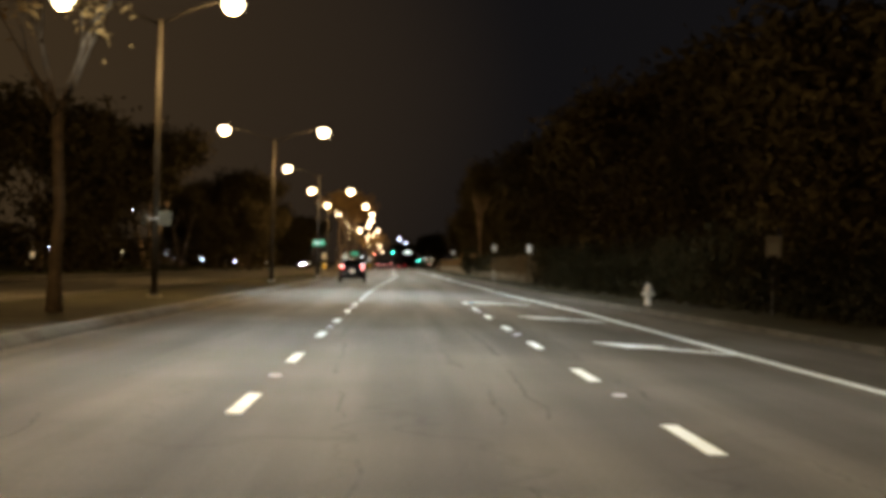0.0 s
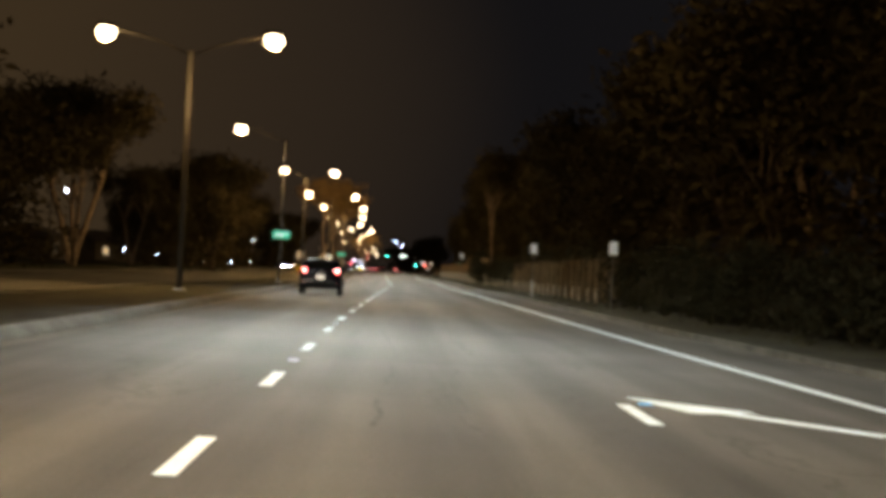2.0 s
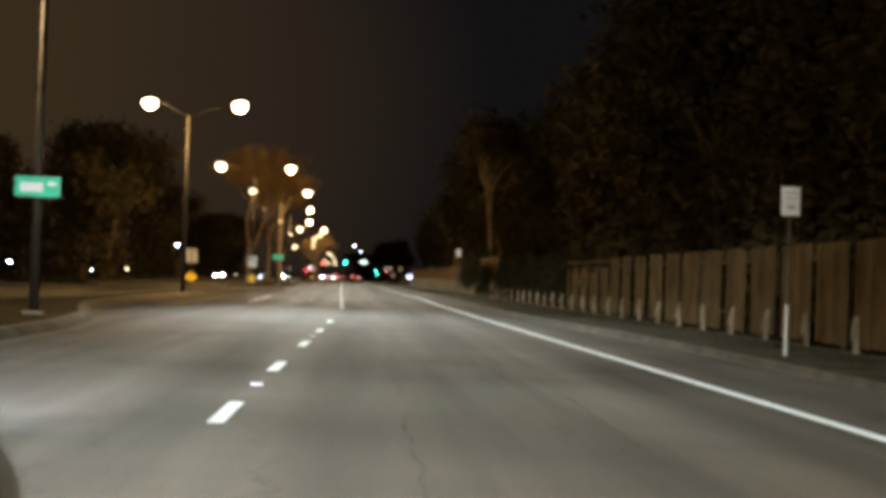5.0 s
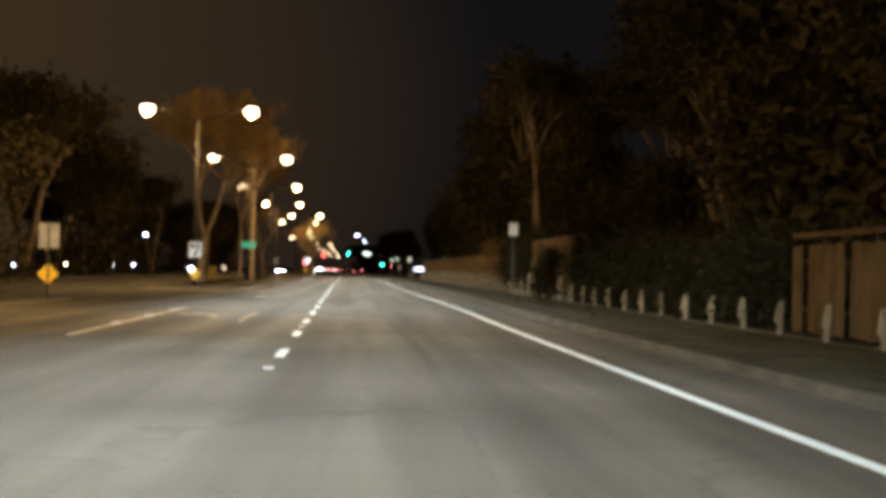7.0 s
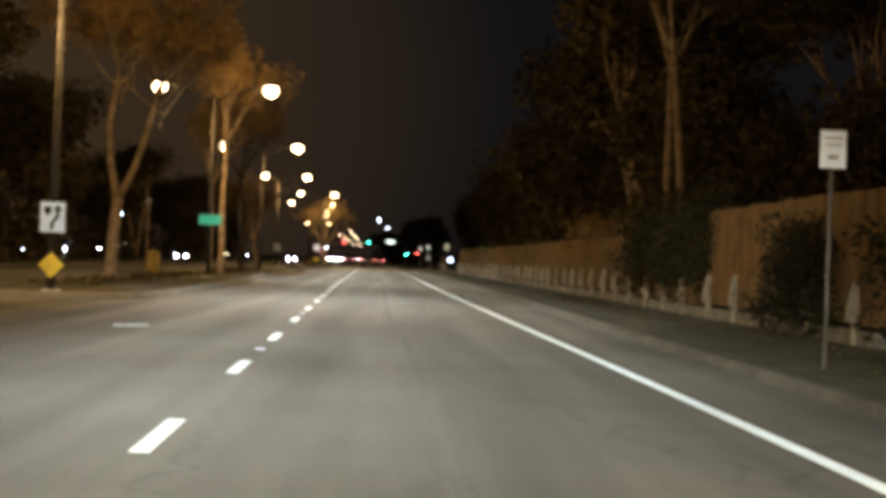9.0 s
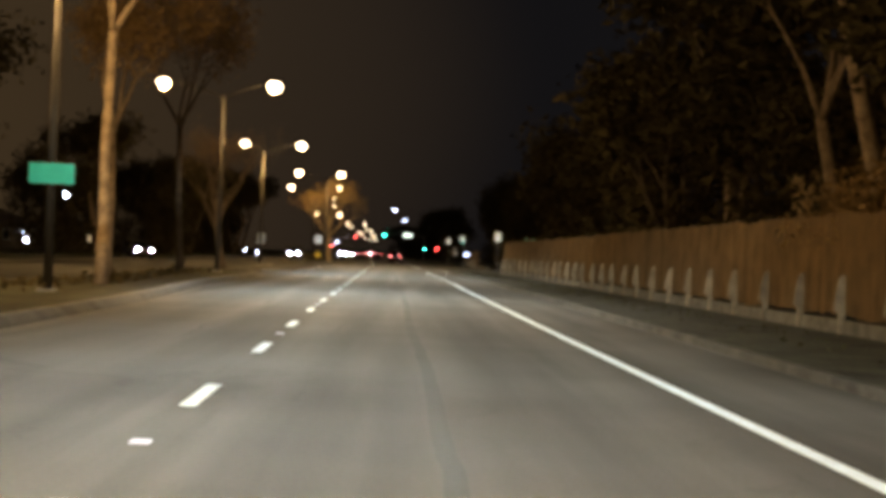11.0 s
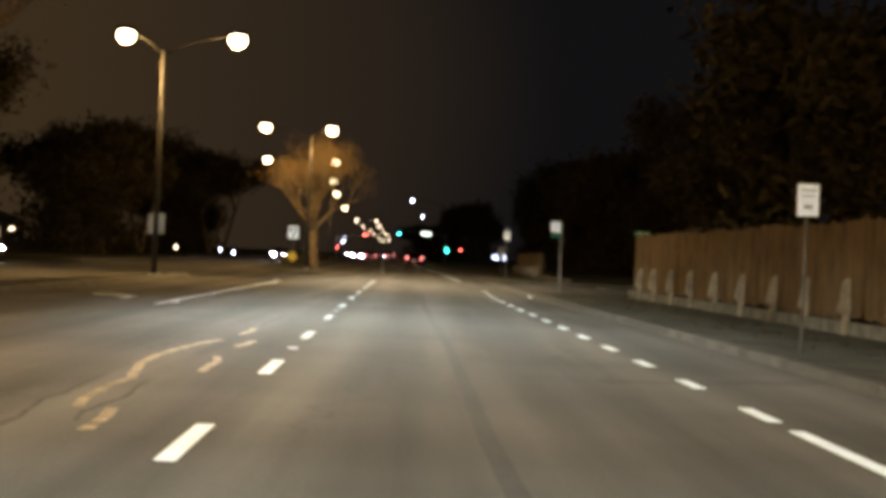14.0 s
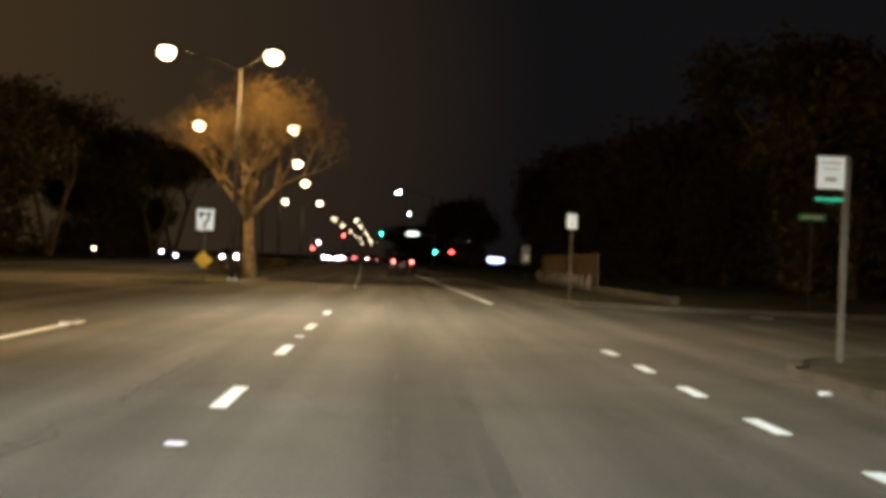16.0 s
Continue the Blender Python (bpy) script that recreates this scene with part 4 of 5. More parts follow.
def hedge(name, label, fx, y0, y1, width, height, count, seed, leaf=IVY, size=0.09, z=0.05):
    r = random.Random(seed)
    clumps = []
    y = y0
    while y < y1:
        hh = height * r.uniform(0.6, 1.15)
        for zz in (0.25, 0.6, 0.85):
            clumps.append(((fx(y) + r.uniform(-width / 2, width / 2), y + r.uniform(-0.5, 0.5), z + hh * zz), 0.32 * height * r.uniform(0.7, 1.3)))
        y += 0.8
    me = leaf_cloud(clumps, count, size, seed, 0.9)
    me.materials.append(leaf)
    return tagged(new(name, me), label, "hedge", kind="stuff")


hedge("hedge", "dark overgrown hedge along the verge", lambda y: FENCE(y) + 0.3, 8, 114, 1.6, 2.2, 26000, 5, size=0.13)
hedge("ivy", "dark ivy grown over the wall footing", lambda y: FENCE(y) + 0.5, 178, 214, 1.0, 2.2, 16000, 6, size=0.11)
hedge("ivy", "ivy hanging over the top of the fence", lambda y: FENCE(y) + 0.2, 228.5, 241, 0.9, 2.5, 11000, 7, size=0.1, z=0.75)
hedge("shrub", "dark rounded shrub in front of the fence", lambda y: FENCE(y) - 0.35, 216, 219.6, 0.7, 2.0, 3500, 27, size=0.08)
hedge("ivy", "bush spilling over the fence top", lambda y: FENCE(y) + 0.6, 248, 264, 1.0, 1.5, 6000, 17, DRY_LEAF, 0.1, z=1.7)
hedge("shrubs", "low dark ground cover on the median", lambda y: -7.0, 236, 303, 2.2, 0.22, 6000, 9, LEAF, 0.07, 0.1)
hedge("shrubs", "low dark shrubs on the far median", lambda y: KERB_L(y) - 2.6, 408, 470, 2.0, 0.8, 7000, 10, LEAF, 0.08, 0.1)
hedge("weeds", "sparse weeds along the kerb", lambda y: KERB_R(y) + 1.9, 60, 346, 1.8, 0.10, 16000, 12, GRASS, 0.03, 0.07)


# ---- cars ----
def car(m, label, paint, tails=True, beams=False, throw=False):
    """A small five-door hatchback; y runs from its rear bumper forward."""
    c = empty("hatchback_car", m, label, "car", "cars")
    side = [(0.02, 0.36), (0.0, 0.62), (0.05, 0.92), (0.11, 1.02), (0.36, 1.37), (0.52, 1.44), (1.2, 1.48), (2.0, 1.43), (2.4, 1.31), (3.0, 1.0), (3.55, 0.88), (3.88, 0.74), (3.98, 0.55), (3.96, 0.32), (3.4, 0.24), (0.5, 0.26)]

    def half(y, z):
        taper = 1 - 0.10 * max(0, (y - 3.2) / 0.8) ** 2 - 0.05 * max(0, (0.5 - y) / 0.5) ** 2
        return (0.875 if z < 0.9 else 0.875 - 0.42 * (z - 0.9)) * taper - (0.05 if z < 0.34 else 0)

    bm = bmesh.new()
    cols = []
    for u in (-1, -0.93, -0.5, 0, 0.5, 0.93, 1):
        col = []
        for y, z in side:
            h = half(y, z)
            drop = 0.03 if abs(u) == 1 else 0.0
            bulge = 0.05 * (1 - u * u)
            yy = y - bulge if y < 0.4 else (y + bulge if y > 3.5 else y)
            zz = z + (0.03 * (1 - u * u) if z > 1.3 else 0) - (drop if z > 1.3 else 0)
            col.append(bm.verts.new((u * h, yy, zz)))
        cols.append(col)
    n = len(side)
    for a, b in zip(cols, cols[1:]):
        for k in range(n):
            bm.faces.new((a[k], a[(k + 1) % n], b[(k + 1) % n], b[k]))
    bm.faces.new(cols[0]), bm.faces.new(cols[-1][::-1])
    bmesh.ops.recalc_face_normals(bm, faces=bm.faces)
    bmesh.ops.bevel(bm, geom=[e for e in bm.edges if len(e.link_faces) == 2 and e.calc_face_angle() > 0.3], offset=0.035, segments=2, profile=0.5, affect="EDGES", clamp_overlap=True)
    body = part("body", bm, paint, c, smooth=True)

    def panel(name, pts, material, parent, label="", t=0.012):
        bm = bmesh.new()
        ps = [Vector(p) for p in pts]
        nrm = (ps[1] - ps[0]).cross(ps[2] - ps[0]).normalized()
        a = [bm.verts.new(p) for p in ps]
        b = [bm.verts.new(p + nrm * t) for p in ps]
        bm.faces.new(b), bm.faces.new(a[::-1])
        for k in range(len(ps)):
            bm.faces.new((a[k], a[(k + 1) % len(ps)], b[(k + 1) % len(ps)], b[k]))
        return part(name, bm, material, parent, label)

    # rear hatch: window, spoiler, badge, plate, lamps, bumper
    panel("rear_window", [(-0.56, 0.095, 1.04), (0.56, 0.095, 1.04), (0.5, 0.27, 1.36), (-0.5, 0.27, 1.36)], CAR_GLASS, c, "dark tinted rear window", 0.014)
    bm = bmesh.new()
    box(bm, -0.58, 0.58, 0.2, 0.55, 1.415, 1.46, 0.02)
    part("spoiler", bm, paint, c)
    bm = bmesh.new()
    box(bm, -0.38, 0.38, -0.075, 0.0, 0.86, 0.9, 0.01)
    part("hatch_handle", bm, paint, c)
    bm = bmesh.new()
    box(bm, -0.05, 0.05, -0.066, 0.0, 0.935, 0.975, 0.012)
    part("badge", bm, SIGN_BACK, c)
    bm = bmesh.new()
    box(bm, -0.155, 0.155, -0.085, -0.03, 0.655, 0.81, 0.004)
    plate = part("number_plate", bm, PLATE, c, "white number plate")
    for x0, x1 in ((-0.12, -0.06), (-0.03, 0.03), (0.05, 0.12)):
        bm = bmesh.new()
        box(bm, x0, x1, -0.09, -0.086, 0.70, 0.75)
        part("lettering_bar", bm, TRIM, plate)
    bm = bmesh.new()
    box(bm, -0.86, 0.86, -0.1, 0.34, 0.25, 0.60, 0.09)
    bumper = part("rear_bumper", bm, paint, c)
    bm = bmesh.new()
    box(bm, -0.6, 0.6, -0.112, -0.05, 0.36, 0.43, 0.01)
    part("lower_grille", bm, CAR_GLASS, bumper)
    for s in (-1, 1):
        bm = bmesh.new()
        box(bm, s * 0.70 - 0.05, s * 0.70 + 0.05, -0.11, -0.06, 0.47, 0.51, 0.008)
        part("reflector", bm, mat_red, bumper, "small red reflector")
        bm = bmesh.new()
        box(bm, s * 0.67 - 0.095, s * 0.67 + 0.095, -0.03, 0.24, 0.9, 1.06, 0.045)
        tl = part("tail_light", bm, TAIL if tails else mat_red, c, "red tail light, lit" if tails else "red tail light")
        if tails:
            bm = bmesh.new()
            box(bm, s * 0.67 - 0.062, s * 0.67 + 0.062, -0.037, -0.015, 0.925, 1.035, 0.01)
            part("bulb", bm, TAIL_BULB, tl, "bright lamp behind the red lens")
        bm = bmesh.new()
        box(bm, s * 0.67 - 0.08, s * 0.67 + 0.08, -0.025, 0.2, 0.82, 0.885, 0.025)
        part("indicator", bm, CAR_GLASS, c)
        # side glass
        sx = s * 1.0

        def sp(y, z, out=0.006):
            return (sx * (half(y, z) + out), y, z)
        for pts in ([(0.42, 1.06), (1.0, 1.04), (1.0, 1.39), (0.5, 1.38)], [(1.06, 1.04), (1.72, 1.03), (1.68, 1.39), (1.06, 1.4)], [(1.78, 1.03), (2.75, 1.0), (2.3, 1.28), (1.74, 1.39)]):
            q = [sp(*p) for p in (pts if s > 0 else pts[::-1])]
            panel("side_window", q, CAR_GLASS, c, "dark side window")
        for z in (0.72,):
            for y in (1.12, 1.85):
                bm = bmesh.new()
                box(bm, min(s * 0.88, s * 0.905), max(s * 0.88, s * 0.905), y, y + 0.16, 0.9, 0.925, 0.005)
                part("door_handle", bm, paint, c)
        bm = bmesh.new()
        box(bm, min(s * 0.85, s * 0.885), max(s * 0.85, s * 0.885), 0.95, 2.75, 0.27, 0.36, 0.012)
        part("sill", bm, TRIM, c)
        bm = bmesh.new()
        box(bm, min(s * 0.8, s * 1.03), max(s * 0.8, s * 1.03), 2.3, 2.42, 1.0, 1.13, 0.03)
        part("mirror", bm, paint, c, "door mirror")
        for wy in (0.72, 3.22):
            bm = bmesh.new()
            x0, x1 = s * 0.69, s * 0.88
            seg = 28
            prof = [(x0, 0.2), (x0, 0.29), (x0 + (x1 - x0) * 0.15, 0.305), (x0 + (x1 - x0) * 0.85, 0.305), (x1, 0.28), (x1, 0.2)]
            rings = [[bm.verts.new((px, wy + pr * math.cos(a), 0.305 + pr * math.sin(a))) for px, pr in prof] for a in (2 * math.pi * k / seg for k in range(seg))]
            for a, b in zip(rings, rings[1:] + rings[:1]):
                for k in range(len(prof) - 1):
                    bm.faces.new((a[k], a[k + 1], b[k + 1], b[k]))
            wheel = part("wheel", bm, RUBBER, c, "black tyre", smooth=True)
            bm = bmesh.new()
            rx = x1 - s * 0.03
            ring = [bm.verts.new((rx, wy + 0.2 * math.cos(a), 0.305 + 0.2 * math.sin(a))) for a in (2 * math.pi * k / 20 for k in range(20))]
            inn = [bm.verts.new((rx - s * 0.02, wy + 0.17 * math.cos(a), 0.305 + 0.17 * math.sin(a))) for a in (2 * math.pi * k / 20 for k in range(20))]
            for k in range(20):
                bm.faces.new((ring[k], ring[(k + 1) % 20], inn[(k + 1) % 20], inn[k]))
            for k in range(6):
                a = 2 * math.pi * k / 6
                tube(bm, [(rx - s * 0.005, wy, 0.305), (rx - s * 0.012, wy + 0.175 * math.cos(a), 0.305 + 0.175 * math.sin(a))], 0.022, 5)
            part("rim", bm, RIM, wheel, "silver alloy rim")
            bm = bmesh.new()
            arch = [(s * 0.88, wy + 0.37 * math.cos(a), 0.305 + 0.37 * math.sin(a)) for a in (math.pi * k / 10 for k in range(11))]
            tube(bm, arch, 0.03, 5)
            part("wheel_arch", bm, TRIM, c)
        bm = bmesh.new()
        bmesh.ops.create_uvsphere(bm, u_segments=12, v_segments=8, radius=1)
        for v in bm.verts:
            v.co = Vector((s * 0.6 + v.co.x * 0.17, 3.86 + v.co.y * 0.14, 0.72 + v.co.z * 0.09))
        part("headlight", bm, HEAD if beams else PLATE, c, "headlight, lit" if beams else "clear headlight", smooth=True)
    panel("windscreen", [(0.66, 2.98, 1.025), (-0.66, 2.98, 1.025), (-0.58, 2.42, 1.36), (0.58, 2.42, 1.36)], CAR_GLASS, c)
    bm = bmesh.new()
    tube(bm, [(0.45, 0.0, 0.3), (0.45, -0.09, 0.3)], 0.03, 10)
    part("exhaust_pipe", bm, DARK, c)
    bm = bmesh.new()
    tube(bm, [(0, 0.7, 1.48), (0, 0.52, 1.62)], [0.012, 0.004], 6)
    part("antenna", bm, TRIM, c)
    if throw:
        for s in (-1, 1):
            light = bpy.data.lights.new("car_beam", "SPOT")
            light.energy, light.color = 1300, (0.95, 0.96, 1.0)
            light.spot_size, light.spot_blend, light.shadow_soft_size = radians(58), 0.8, 0.06
            ob = new("car_beam", light)
            ob.matrix_basis = m @ pose(s * 0.6, 4.03, 0.72, 84, 0, 0)
    return c


mat_red = mat("red_lens", (0.12, 0.008, 0.008), rough=0.2, var=0.05, bump=0.0)
RED_PAINT = mat("red_paint", (0.05, 0.004, 0.004), rough=0.2, var=0.05, bump=0.0)
GREY_PAINT = mat("grey_paint", (0.12, 0.12, 0.13), rough=0.2, metal=0.4, var=0.05, bump=0.0)
car(pose(-1.8, 111.0, 0.0, 0, 0, 0.5), "dark blue hatchback with lit tail lights in the next lane", CAR_PAINT, beams=True, throw=True)
car(pose(1.7, 452, 0.0), "red hatchback with lit tail lights far ahead", RED_PAINT)
for x, y, what in ((LINE(560) - 1.7, 560, "dark"), (LINE(700) - 1.7, 700, "grey"), (LINE(690) + 1.7, 690, "dark"), (LINE(740) - 1.7, 740, "dark"), (LINE(600) - 1.7, 600, "grey"), (LINE(618) + 1.8, 618, "dark"), (LINE(660) - 1.6, 660, "grey")):
    car(pose(x, y, 0.0, 0, 0, 1.1), what + " hatchback waiting with lit tail lights", GREY_PAINT if what == "grey" else CAR_PAINT)
for x, y in ((-13.3, 482), (-8.7, 607), (-9.6, 655), (-12.6, 760), (-13.4, 700), (-6.4, 812), (-21.5, 378)):
    car(pose(x, y, 0.0, 0, 0, 180 if x != -21.5 else 205), "hatchback with bright headlights coming the other way", GREY_PAINT, tails=False, beams=True, throw=400 < y < 500)


# ---- traffic signals at the far junction ----
def signal_head(x, y, z, lens):
    h = empty("traffic_signal", pose(x, y, z), "black traffic signal head showing " + ("green" if lens is GREEN_LIGHT else "red"), "traffic signal", "traffic signals")
    bm = bmesh.new()
    box(bm, -0.2, 0.2, 0, 0.25, -0.55, 0.55, 0.03)
    part("housing", bm, DARK, h)
    for k, zz in enumerate((0.35, 0, -0.35)):
        lit = (lens is RED_LIGHT and k == 0) or (lens is GREEN_LIGHT and k == 2)
        bm = bmesh.new()
        bmesh.ops.create_uvsphere(bm, u_segments=14, v_segments=8, radius=0.155)
        bmesh.ops.translate(bm, verts=bm.verts, vec=(0, -0.02, zz))
        part("lens", bm, lens if lit else DARK, h, "lit signal lens" if lit else "unlit signal lens", smooth=True)
    return h


def mast(x, y, reach, z, label, heads, sign=None):
    g = empty("signal_mast", pose(x, y, 0), label, "signal mast")
    bm = bmesh.new()
    tube(bm, [(0, 0, 0), (0, 0, z - 0.6), (0, 0, z)], [0.15, 0.12, 0.1], 10)
    part("pole", bm, STEEL, g, smooth=True)
    bm = bmesh.new()
    tube(bm, [(0, 0, z - 0.5), (reach * 0.3, 0, z + 0.1), (reach, 0, z + 0.35)], [0.1, 0.08, 0.05], 8)
    part("arm", bm, STEEL, g, smooth=True)
    if sign:
        bm = bmesh.new()
        box(bm, reach * sign - 1.0, reach * sign + 1.0, -0.1, 0.06, z - 0.4, z + 0.15, 0.02)
        part("lit_name_sign", bm, glow("lit_panel", (0.8, 0.95, 0.8), 4), g, "lit street name panel")
    for hx, hz, lens in heads:
        signal_head(x + hx, y - 0.3, hz, lens)


mast(8.2, 640, -10.0, 5.9, "steel signal mast with a long arm over the road", ((-9.6, 5.8, GREEN_LIGHT), (0.3, 3.0, GREEN_LIGHT), (3.2, 2.4, RED_LIGHT)), sign=0.4)
mast(-14.5, 648, 6.0, 4.6, "steel signal mast across the junction", ((6.0, 4.75, RED_LIGHT), (0.3, 2.05, RED_LIGHT)))


def mast_lamp(x, y, reach, h, ground=0.1):
    g = empty("mast_lamp", pose(x, y, ground), "tall street lamp with a cool white lantern", "street lamp")
    bm = bmesh.new()
    tube(bm, [(0, 0, 0), (0, 0, h - 0.4)], [0.1, 0.06], 8)
    part("pole", bm, POLE, g, smooth=True)
    bm = bmesh.new()
    tube(bm, [(0, 0, h - 0.5), (reach * 0.4, 0, h), (reach, 0, h + 0.1)], 0.035, 6)
    part("arm", bm, POLE, g, smooth=True)
    bm = bmesh.new()
    box(bm, reach - 0.3, reach + 0.3, -0.18, 0.18, h + 0.02, h + 0.14, 0.03)
    head = part("lamp_head", bm, POLE, g)
    bm = bmesh.new()
    bmesh.ops.create_uvsphere(bm, u_segments=12, v_segments=6, radius=0.2)
    bmesh.ops.translate(bm, verts=bm.verts, vec=(reach, 0, h - 0.02))
    part("lens", bm, LENS_COOL, head, "glowing cool-white lens", smooth=True)


mast_lamp(5.4, 530, -4.2, 8.9)
mast_lamp(6.6, 628, -3.3, 9.0)
mast_lamp(14.4, 641, -0.3, 4.7)
mast_lamp(-12.9, 639, 0.2, 3.5)
mast_lamp(-34, 216, 1.5, 7.5, 0.0)
mast_lamp(-27.5, 372, 1.2, 5.2, 0.0)


# ---- houses across the road ----
def house(x, y, w, d, turn, lit, seed):
    r = random.Random(seed)
    h = empty("house", pose(x, y, 0.2, 0, 0, turn), "dark single-storey house with " + ("a lit window" if lit else "a porch light"), "house", "houses")
    bm = bmesh.new()
    box(bm, -w / 2, w / 2, -d / 2, d / 2, -0.4, 2.8)
    part("wall", bm, STUCCO, h)
    bm = bmesh.new()
    v = [bm.verts.new(p) for p in ((-w / 2 - 0.5, -d / 2 - 0.5, 2.75), (w / 2 + 0.5, -d / 2 - 0.5, 2.75), (w / 2 + 0.5, d / 2 + 0.5, 2.75), (-w / 2 - 0.5, d / 2 + 0.5, 2.75), (-w / 2 + 2, 0, 4.6), (w / 2 - 2, 0, 4.6))]
    for f in ((0, 1, 5, 4), (1, 2, 5), (2, 3, 4, 5), (3, 0, 4), (3, 2, 1, 0)):
        bm.faces.new([v[k] for k in f])
    part("roof", bm, ROOF, h)
    for k, px in enumerate((-w * 0.3, w * 0.02, w * 0.3)):
        bm = bmesh.new()
        if k == 1:
            box(bm, px - 0.45, px + 0.45, -d / 2 - 0.04, -d / 2 + 0.02, 0.05, 2.1, 0.01)
            part("door", bm, BARK, h)
            bm = bmesh.new()
            bmesh.ops.create_uvsphere(bm, u_segments=10, v_segments=6, radius=0.13)
            bmesh.ops.translate(bm, verts=bm.verts, vec=(px + 0.75, -d / 2 - 0.16, 1.95))
            part("porch_light", bm, LENS_COOL if seed % 2 else LENS, h, "small glowing porch light", smooth=True)
        else:
            box(bm, px - 0.8, px + 0.8, -d / 2 - 0.05, -d / 2 + 0.02, 0.9, 2.1, 0.015)
            win = part("window", bm, SIGN_WHITE, h)
            bm = bmesh.new()
            box(bm, px - 0.7, px + 0.7, -d / 2 - 0.07, -d / 2 - 0.052, 1.0, 2.0)
            part("pane", bm, WINDOW_GLOW if (lit and k == 0) else CAR_GLASS, win, "lit curtained pane" if (lit and k == 0) else "dark pane")


STUCCO = mat("stucco", (0.10, 0.087, 0.07), rough=0.9, var=0.2, scale=1, fine=20, bump=0.4, dist=0.01)
ROOF = mat("roof_shingle", (0.07, 0.06, 0.055), rough=0.9, var=0.3, scale=2, fine=12, bump=0.6, dist=0.02)
WINDOW_GLOW = glow("window_glow", (1.0, 0.72, 0.4), 0.7)
for k, (x, y) in enumerate(((-41, 66), (-43, 104), (-42, 150), (-41, 184), (-46, 262), (-44, 300), (-46, 338), (-45, 420), (-44, 462))):
    house(x, y, 13, 9, 62 + (k * 37) % 30, k % 3 != 1, k)


# ---- small things ----
HYDRANT_WHITE = mat("hydrant_paint", (0.31, 0.30, 0.28), rough=0.7, var=0.25, bump=0.2)


def hydrant(x, y):
    h = empty("fire_hydrant", pose(x, y, 0.1), "white painted fire hydrant on the verge", "hydrant")
    bm = bmesh.new()
    tube(bm, [(0, 0, 0), (0, 0, 0.05), (0, 0, 0.06), (0, 0, 0.46), (0, 0, 0.47), (0, 0, 0.52), (0, 0, 0.62), (0, 0, 0.68)], [0.15, 0.15, 0.1, 0.1, 0.14, 0.14, 0.1, 0.04], 14)
    part("barrel", bm, HYDRANT_WHITE, h, smooth=True)
    for a, b, r in (((-0.2, 0, 0.38), (0.2, 0, 0.38), 0.06), ((0, -0.2, 0.36), (0, 0, 0.36), 0.075)):
        bm = bmesh.new()
        tube(bm, [a, b], r, 10)
        part("outlet", bm, HYDRANT_WHITE, h)
    bm = bmesh.new()
    tube(bm, [(0, 0, 0.68), (0, 0, 0.73)], 0.03, 5)
    part("top_nut", bm, STEEL, h)


hydrant(9.2, 54.2)


def garden_lamp(x, y, h, cool):
    g = empty("garden_lamp", pose(x, y, 0.1), "small lit lamp on a short post by a front garden", "garden lamp", "garden lamps")
    bm = bmesh.new()
    tube(bm, [(0, 0, -0.1), (0, 0, h - 0.1)], 0.03, 6)
    part("post", bm, DARK, g)
    bm = bmesh.new()
    bmesh.ops.create_uvsphere(bm, u_segments=10, v_segments=6, radius=0.13)
    bmesh.ops.translate(bm, verts=bm.verts, vec=(0, 0, h))
    globe = part("globe", bm, LENS_COOL if cool else LENS, g, "glowing globe", smooth=True)
    bm = bmesh.new()
    tube(bm, [(0, 0, h + 0.1), (0, 0, h + 0.16)], [0.1, 0.03], 8)
    part("cap", bm, DARK, globe)


for x, y, h, cool in ((-23.3, 509, 0.8, True), (-19.9, 494, 0.5, True), (-23.6, 470, 0.9, False), (-24.4, 330, 0.9, True), (-25.2, 352, 1.1, True), (-26, 284, 0.9, True), (-25, 316, 0.8, True), (-24.5, 300, 1.0, False), (-27, 246, 1.3, True), (-24.2, 238, 0.8, False)):
    garden_lamp(x, y, h, cool)

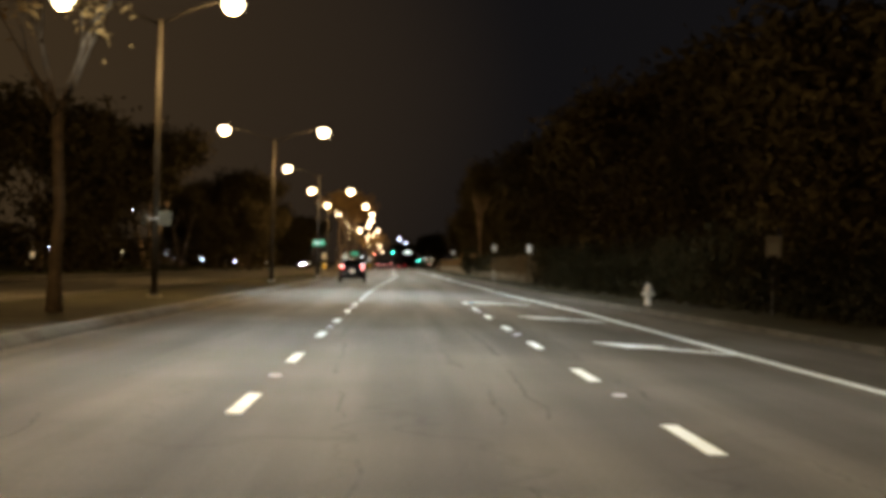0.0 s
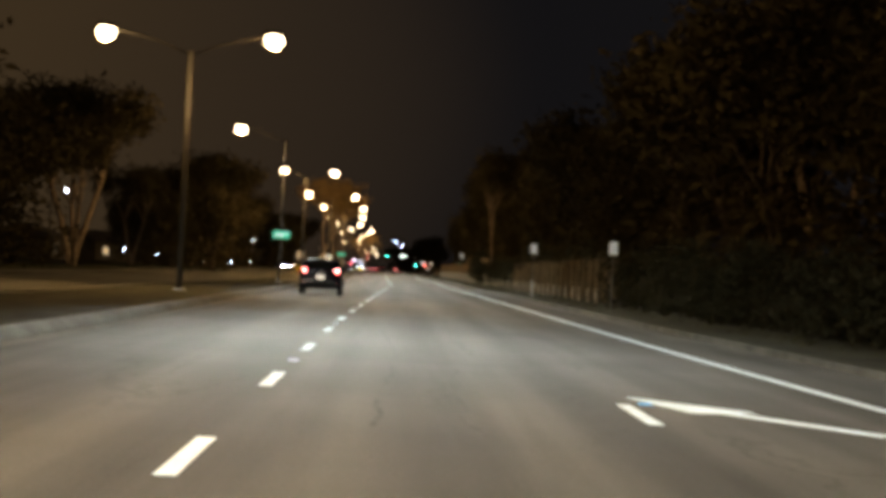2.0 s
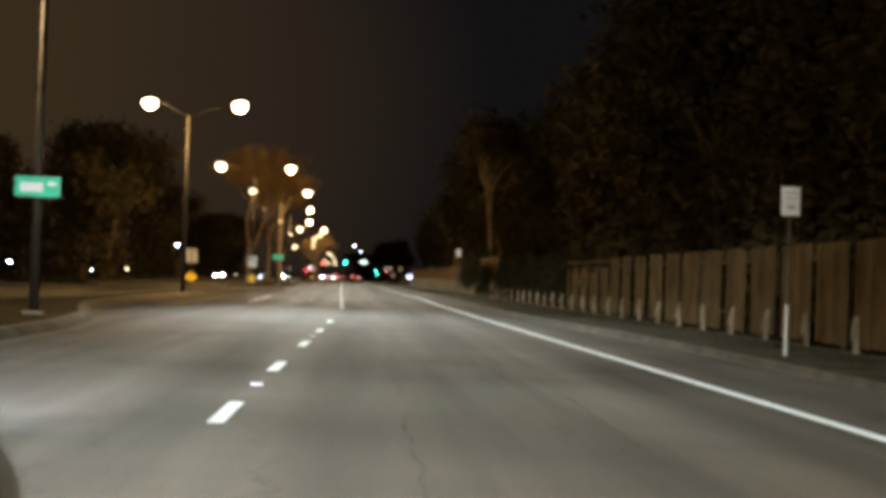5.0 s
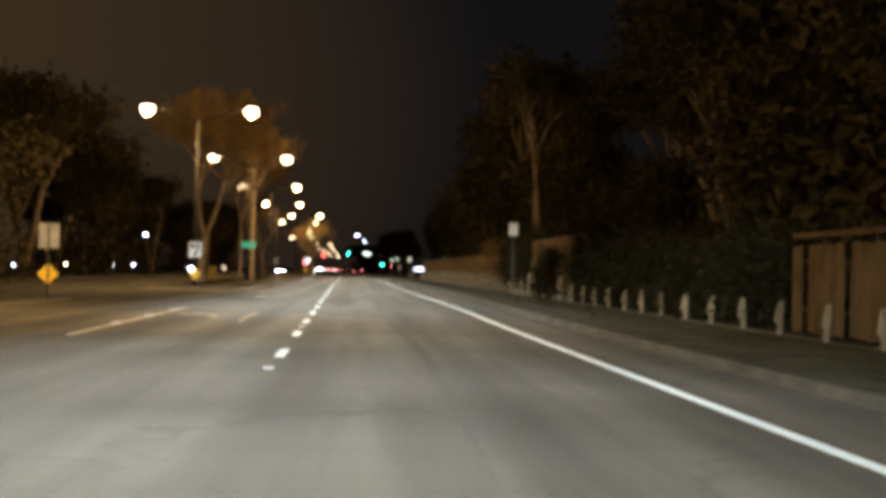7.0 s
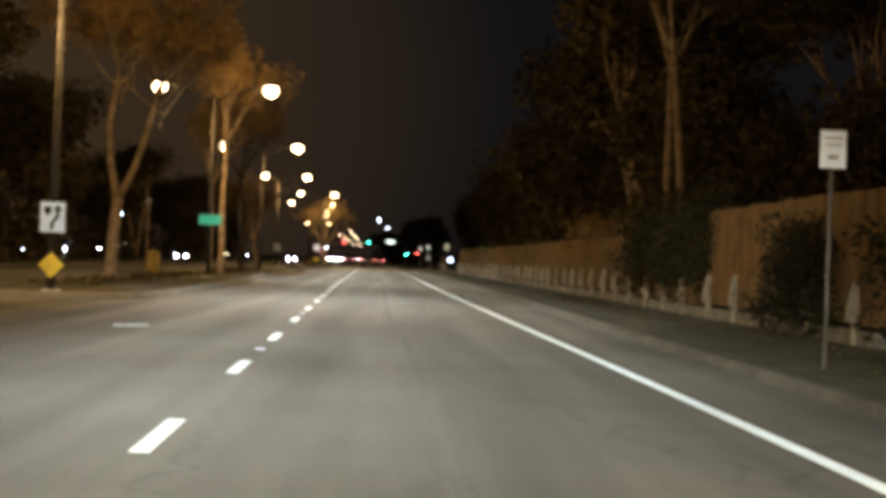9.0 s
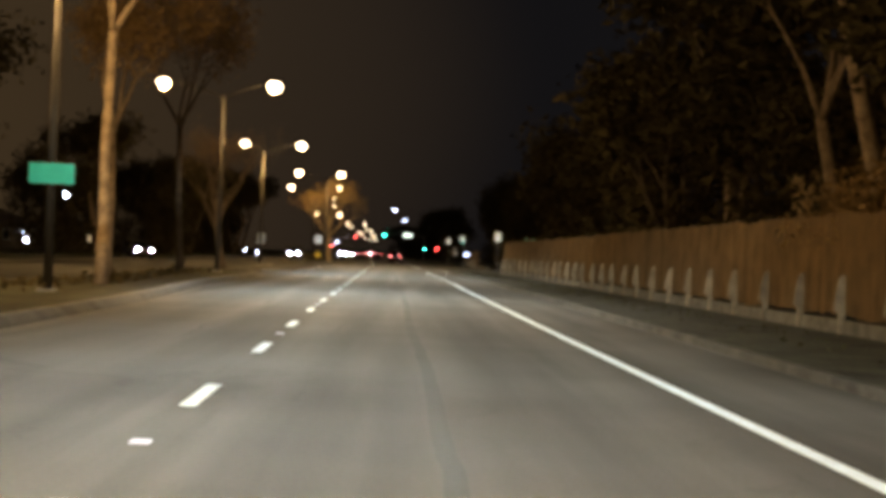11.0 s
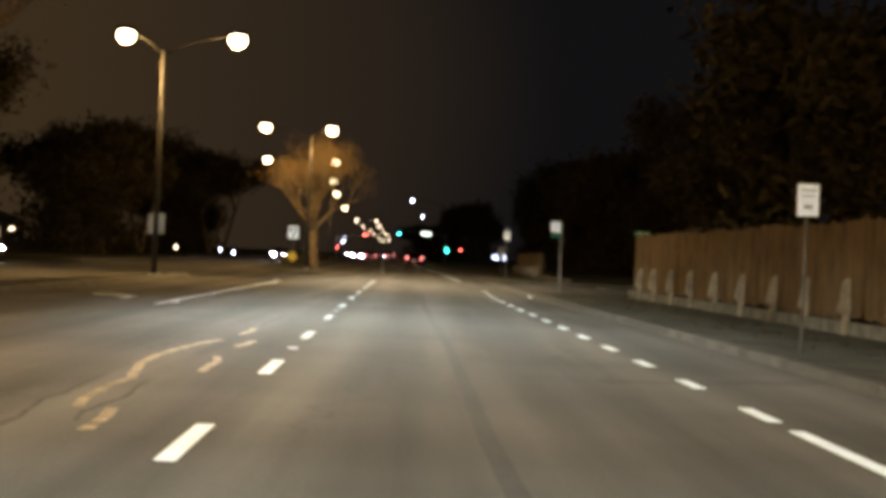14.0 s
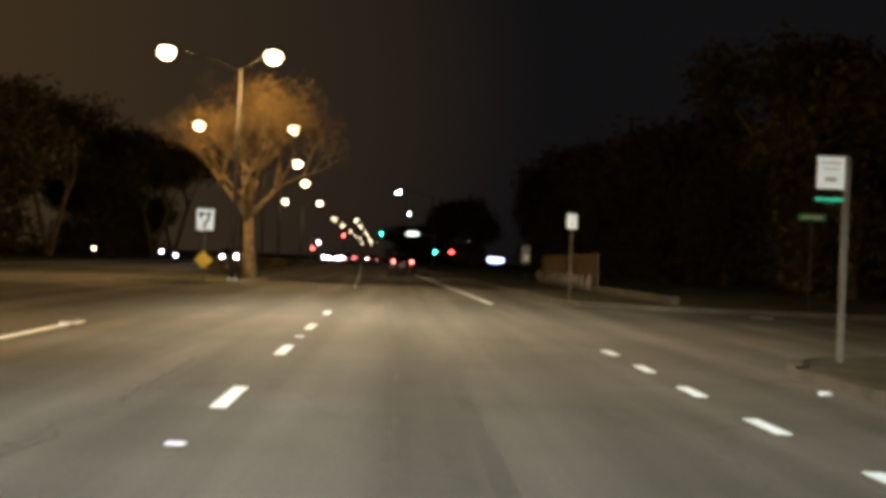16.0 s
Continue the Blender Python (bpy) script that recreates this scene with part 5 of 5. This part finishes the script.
# lit sign of a shop far along the road
shop = empty("shop_sign", pose(19.5, 640, 0), "lit blue-white shop sign on two posts far off", "shop sign")
for x in (-1.3, 1.3):
    bm = bmesh.new()
    tube(bm, [(x, 0.1, -0.1), (x, 0.1, 2.1)], 0.06, 6)
    part("post", bm, DARK, shop)
bm = bmesh.new()
box(bm, -1.6, 1.6, -0.1, 0.1, 1.15, 2.05, 0.03)
board = part("panel", bm, DARK, shop)
for x0, x1 in ((-1.4, -0.75), (-0.55, 0.2), (0.4, 1.3)):
    bm = bmesh.new()
    box(bm, x0, x1, -0.14, -0.11, 1.25, 1.95)
    part("lettering_bar", bm, LENS_BLUE, board)

# a crumpled scrap of paper at the kerb corner
rr = random.Random(4)
bm = bmesh.new()
bmesh.ops.create_icosphere(bm, subdivisions=2, radius=0.055)
for v in bm.verts:
    v.co = Vector((v.co.x * 1.3, v.co.y, v.co.z * 0.45)) * rr.uniform(0.7, 1.25) + Vector((5.45, 345.4, 0.05))
tagged(link("paper_scrap", bm, SIGN_WHITE), "crumpled white paper scrap lying at the kerb", "litter")


def cabinet(x, y, w, d, hgt, material, label):
    c = empty("utility_cabinet", pose(x, y, 0.1), label, "cabinet")
    bm = bmesh.new()
    box(bm, -w / 2, w / 2, -d / 2, d / 2, 0, hgt, 0.03)
    part("body", bm, material, c)
    bm = bmesh.new()
    box(bm, -w / 2 + 0.06, w / 2 - 0.06, -d / 2 - 0.015, -d / 2 + 0.01, 0.1, hgt - 0.1, 0.006)
    door = part("door", bm, material, c)
    bm = bmesh.new()
    box(bm, w * 0.3, w * 0.34, -d / 2 - 0.04, -d / 2 - 0.01, hgt * 0.45, hgt * 0.6, 0.005)
    part("handle", bm, STEEL, door)


CABINET_TAN = mat("cabinet_paint", (0.5, 0.38, 0.14), rough=0.6, var=0.15, bump=0.05)
cabinet(14.2, 46, 0.95, 0.5, 0.8, OLD_CONCRETE, "pale grey utility cabinet behind the verge")
cabinet(-8.1, 263, 0.5, 0.4, 1.1, CABINET_TAN, "pale yellow utility cabinet on the median")


def marker_post(x, y, z, h, material):
    g = empty("marker_post", pose(x, y, z), "pale slim marker post with a small cap", "post", "marker posts")
    bm = bmesh.new()
    tube(bm, [(0, 0, -0.1), (0, 0, h - 0.05), (0, 0, h)], [0.06, 0.055, 0.03], 8)
    part("shaft", bm, material, g)
    bm = bmesh.new()
    box(bm, -0.1, 0.1, -0.06, 0.06, h - 0.15, h + 0.05, 0.02)
    part("cap", bm, STEEL, g)


marker_post(-8.5, 263.5, 0.1, 3.45, PALE_BARK)
marker_post(-27.5, 345, 0.2, 3.3, SIGN_WHITE)
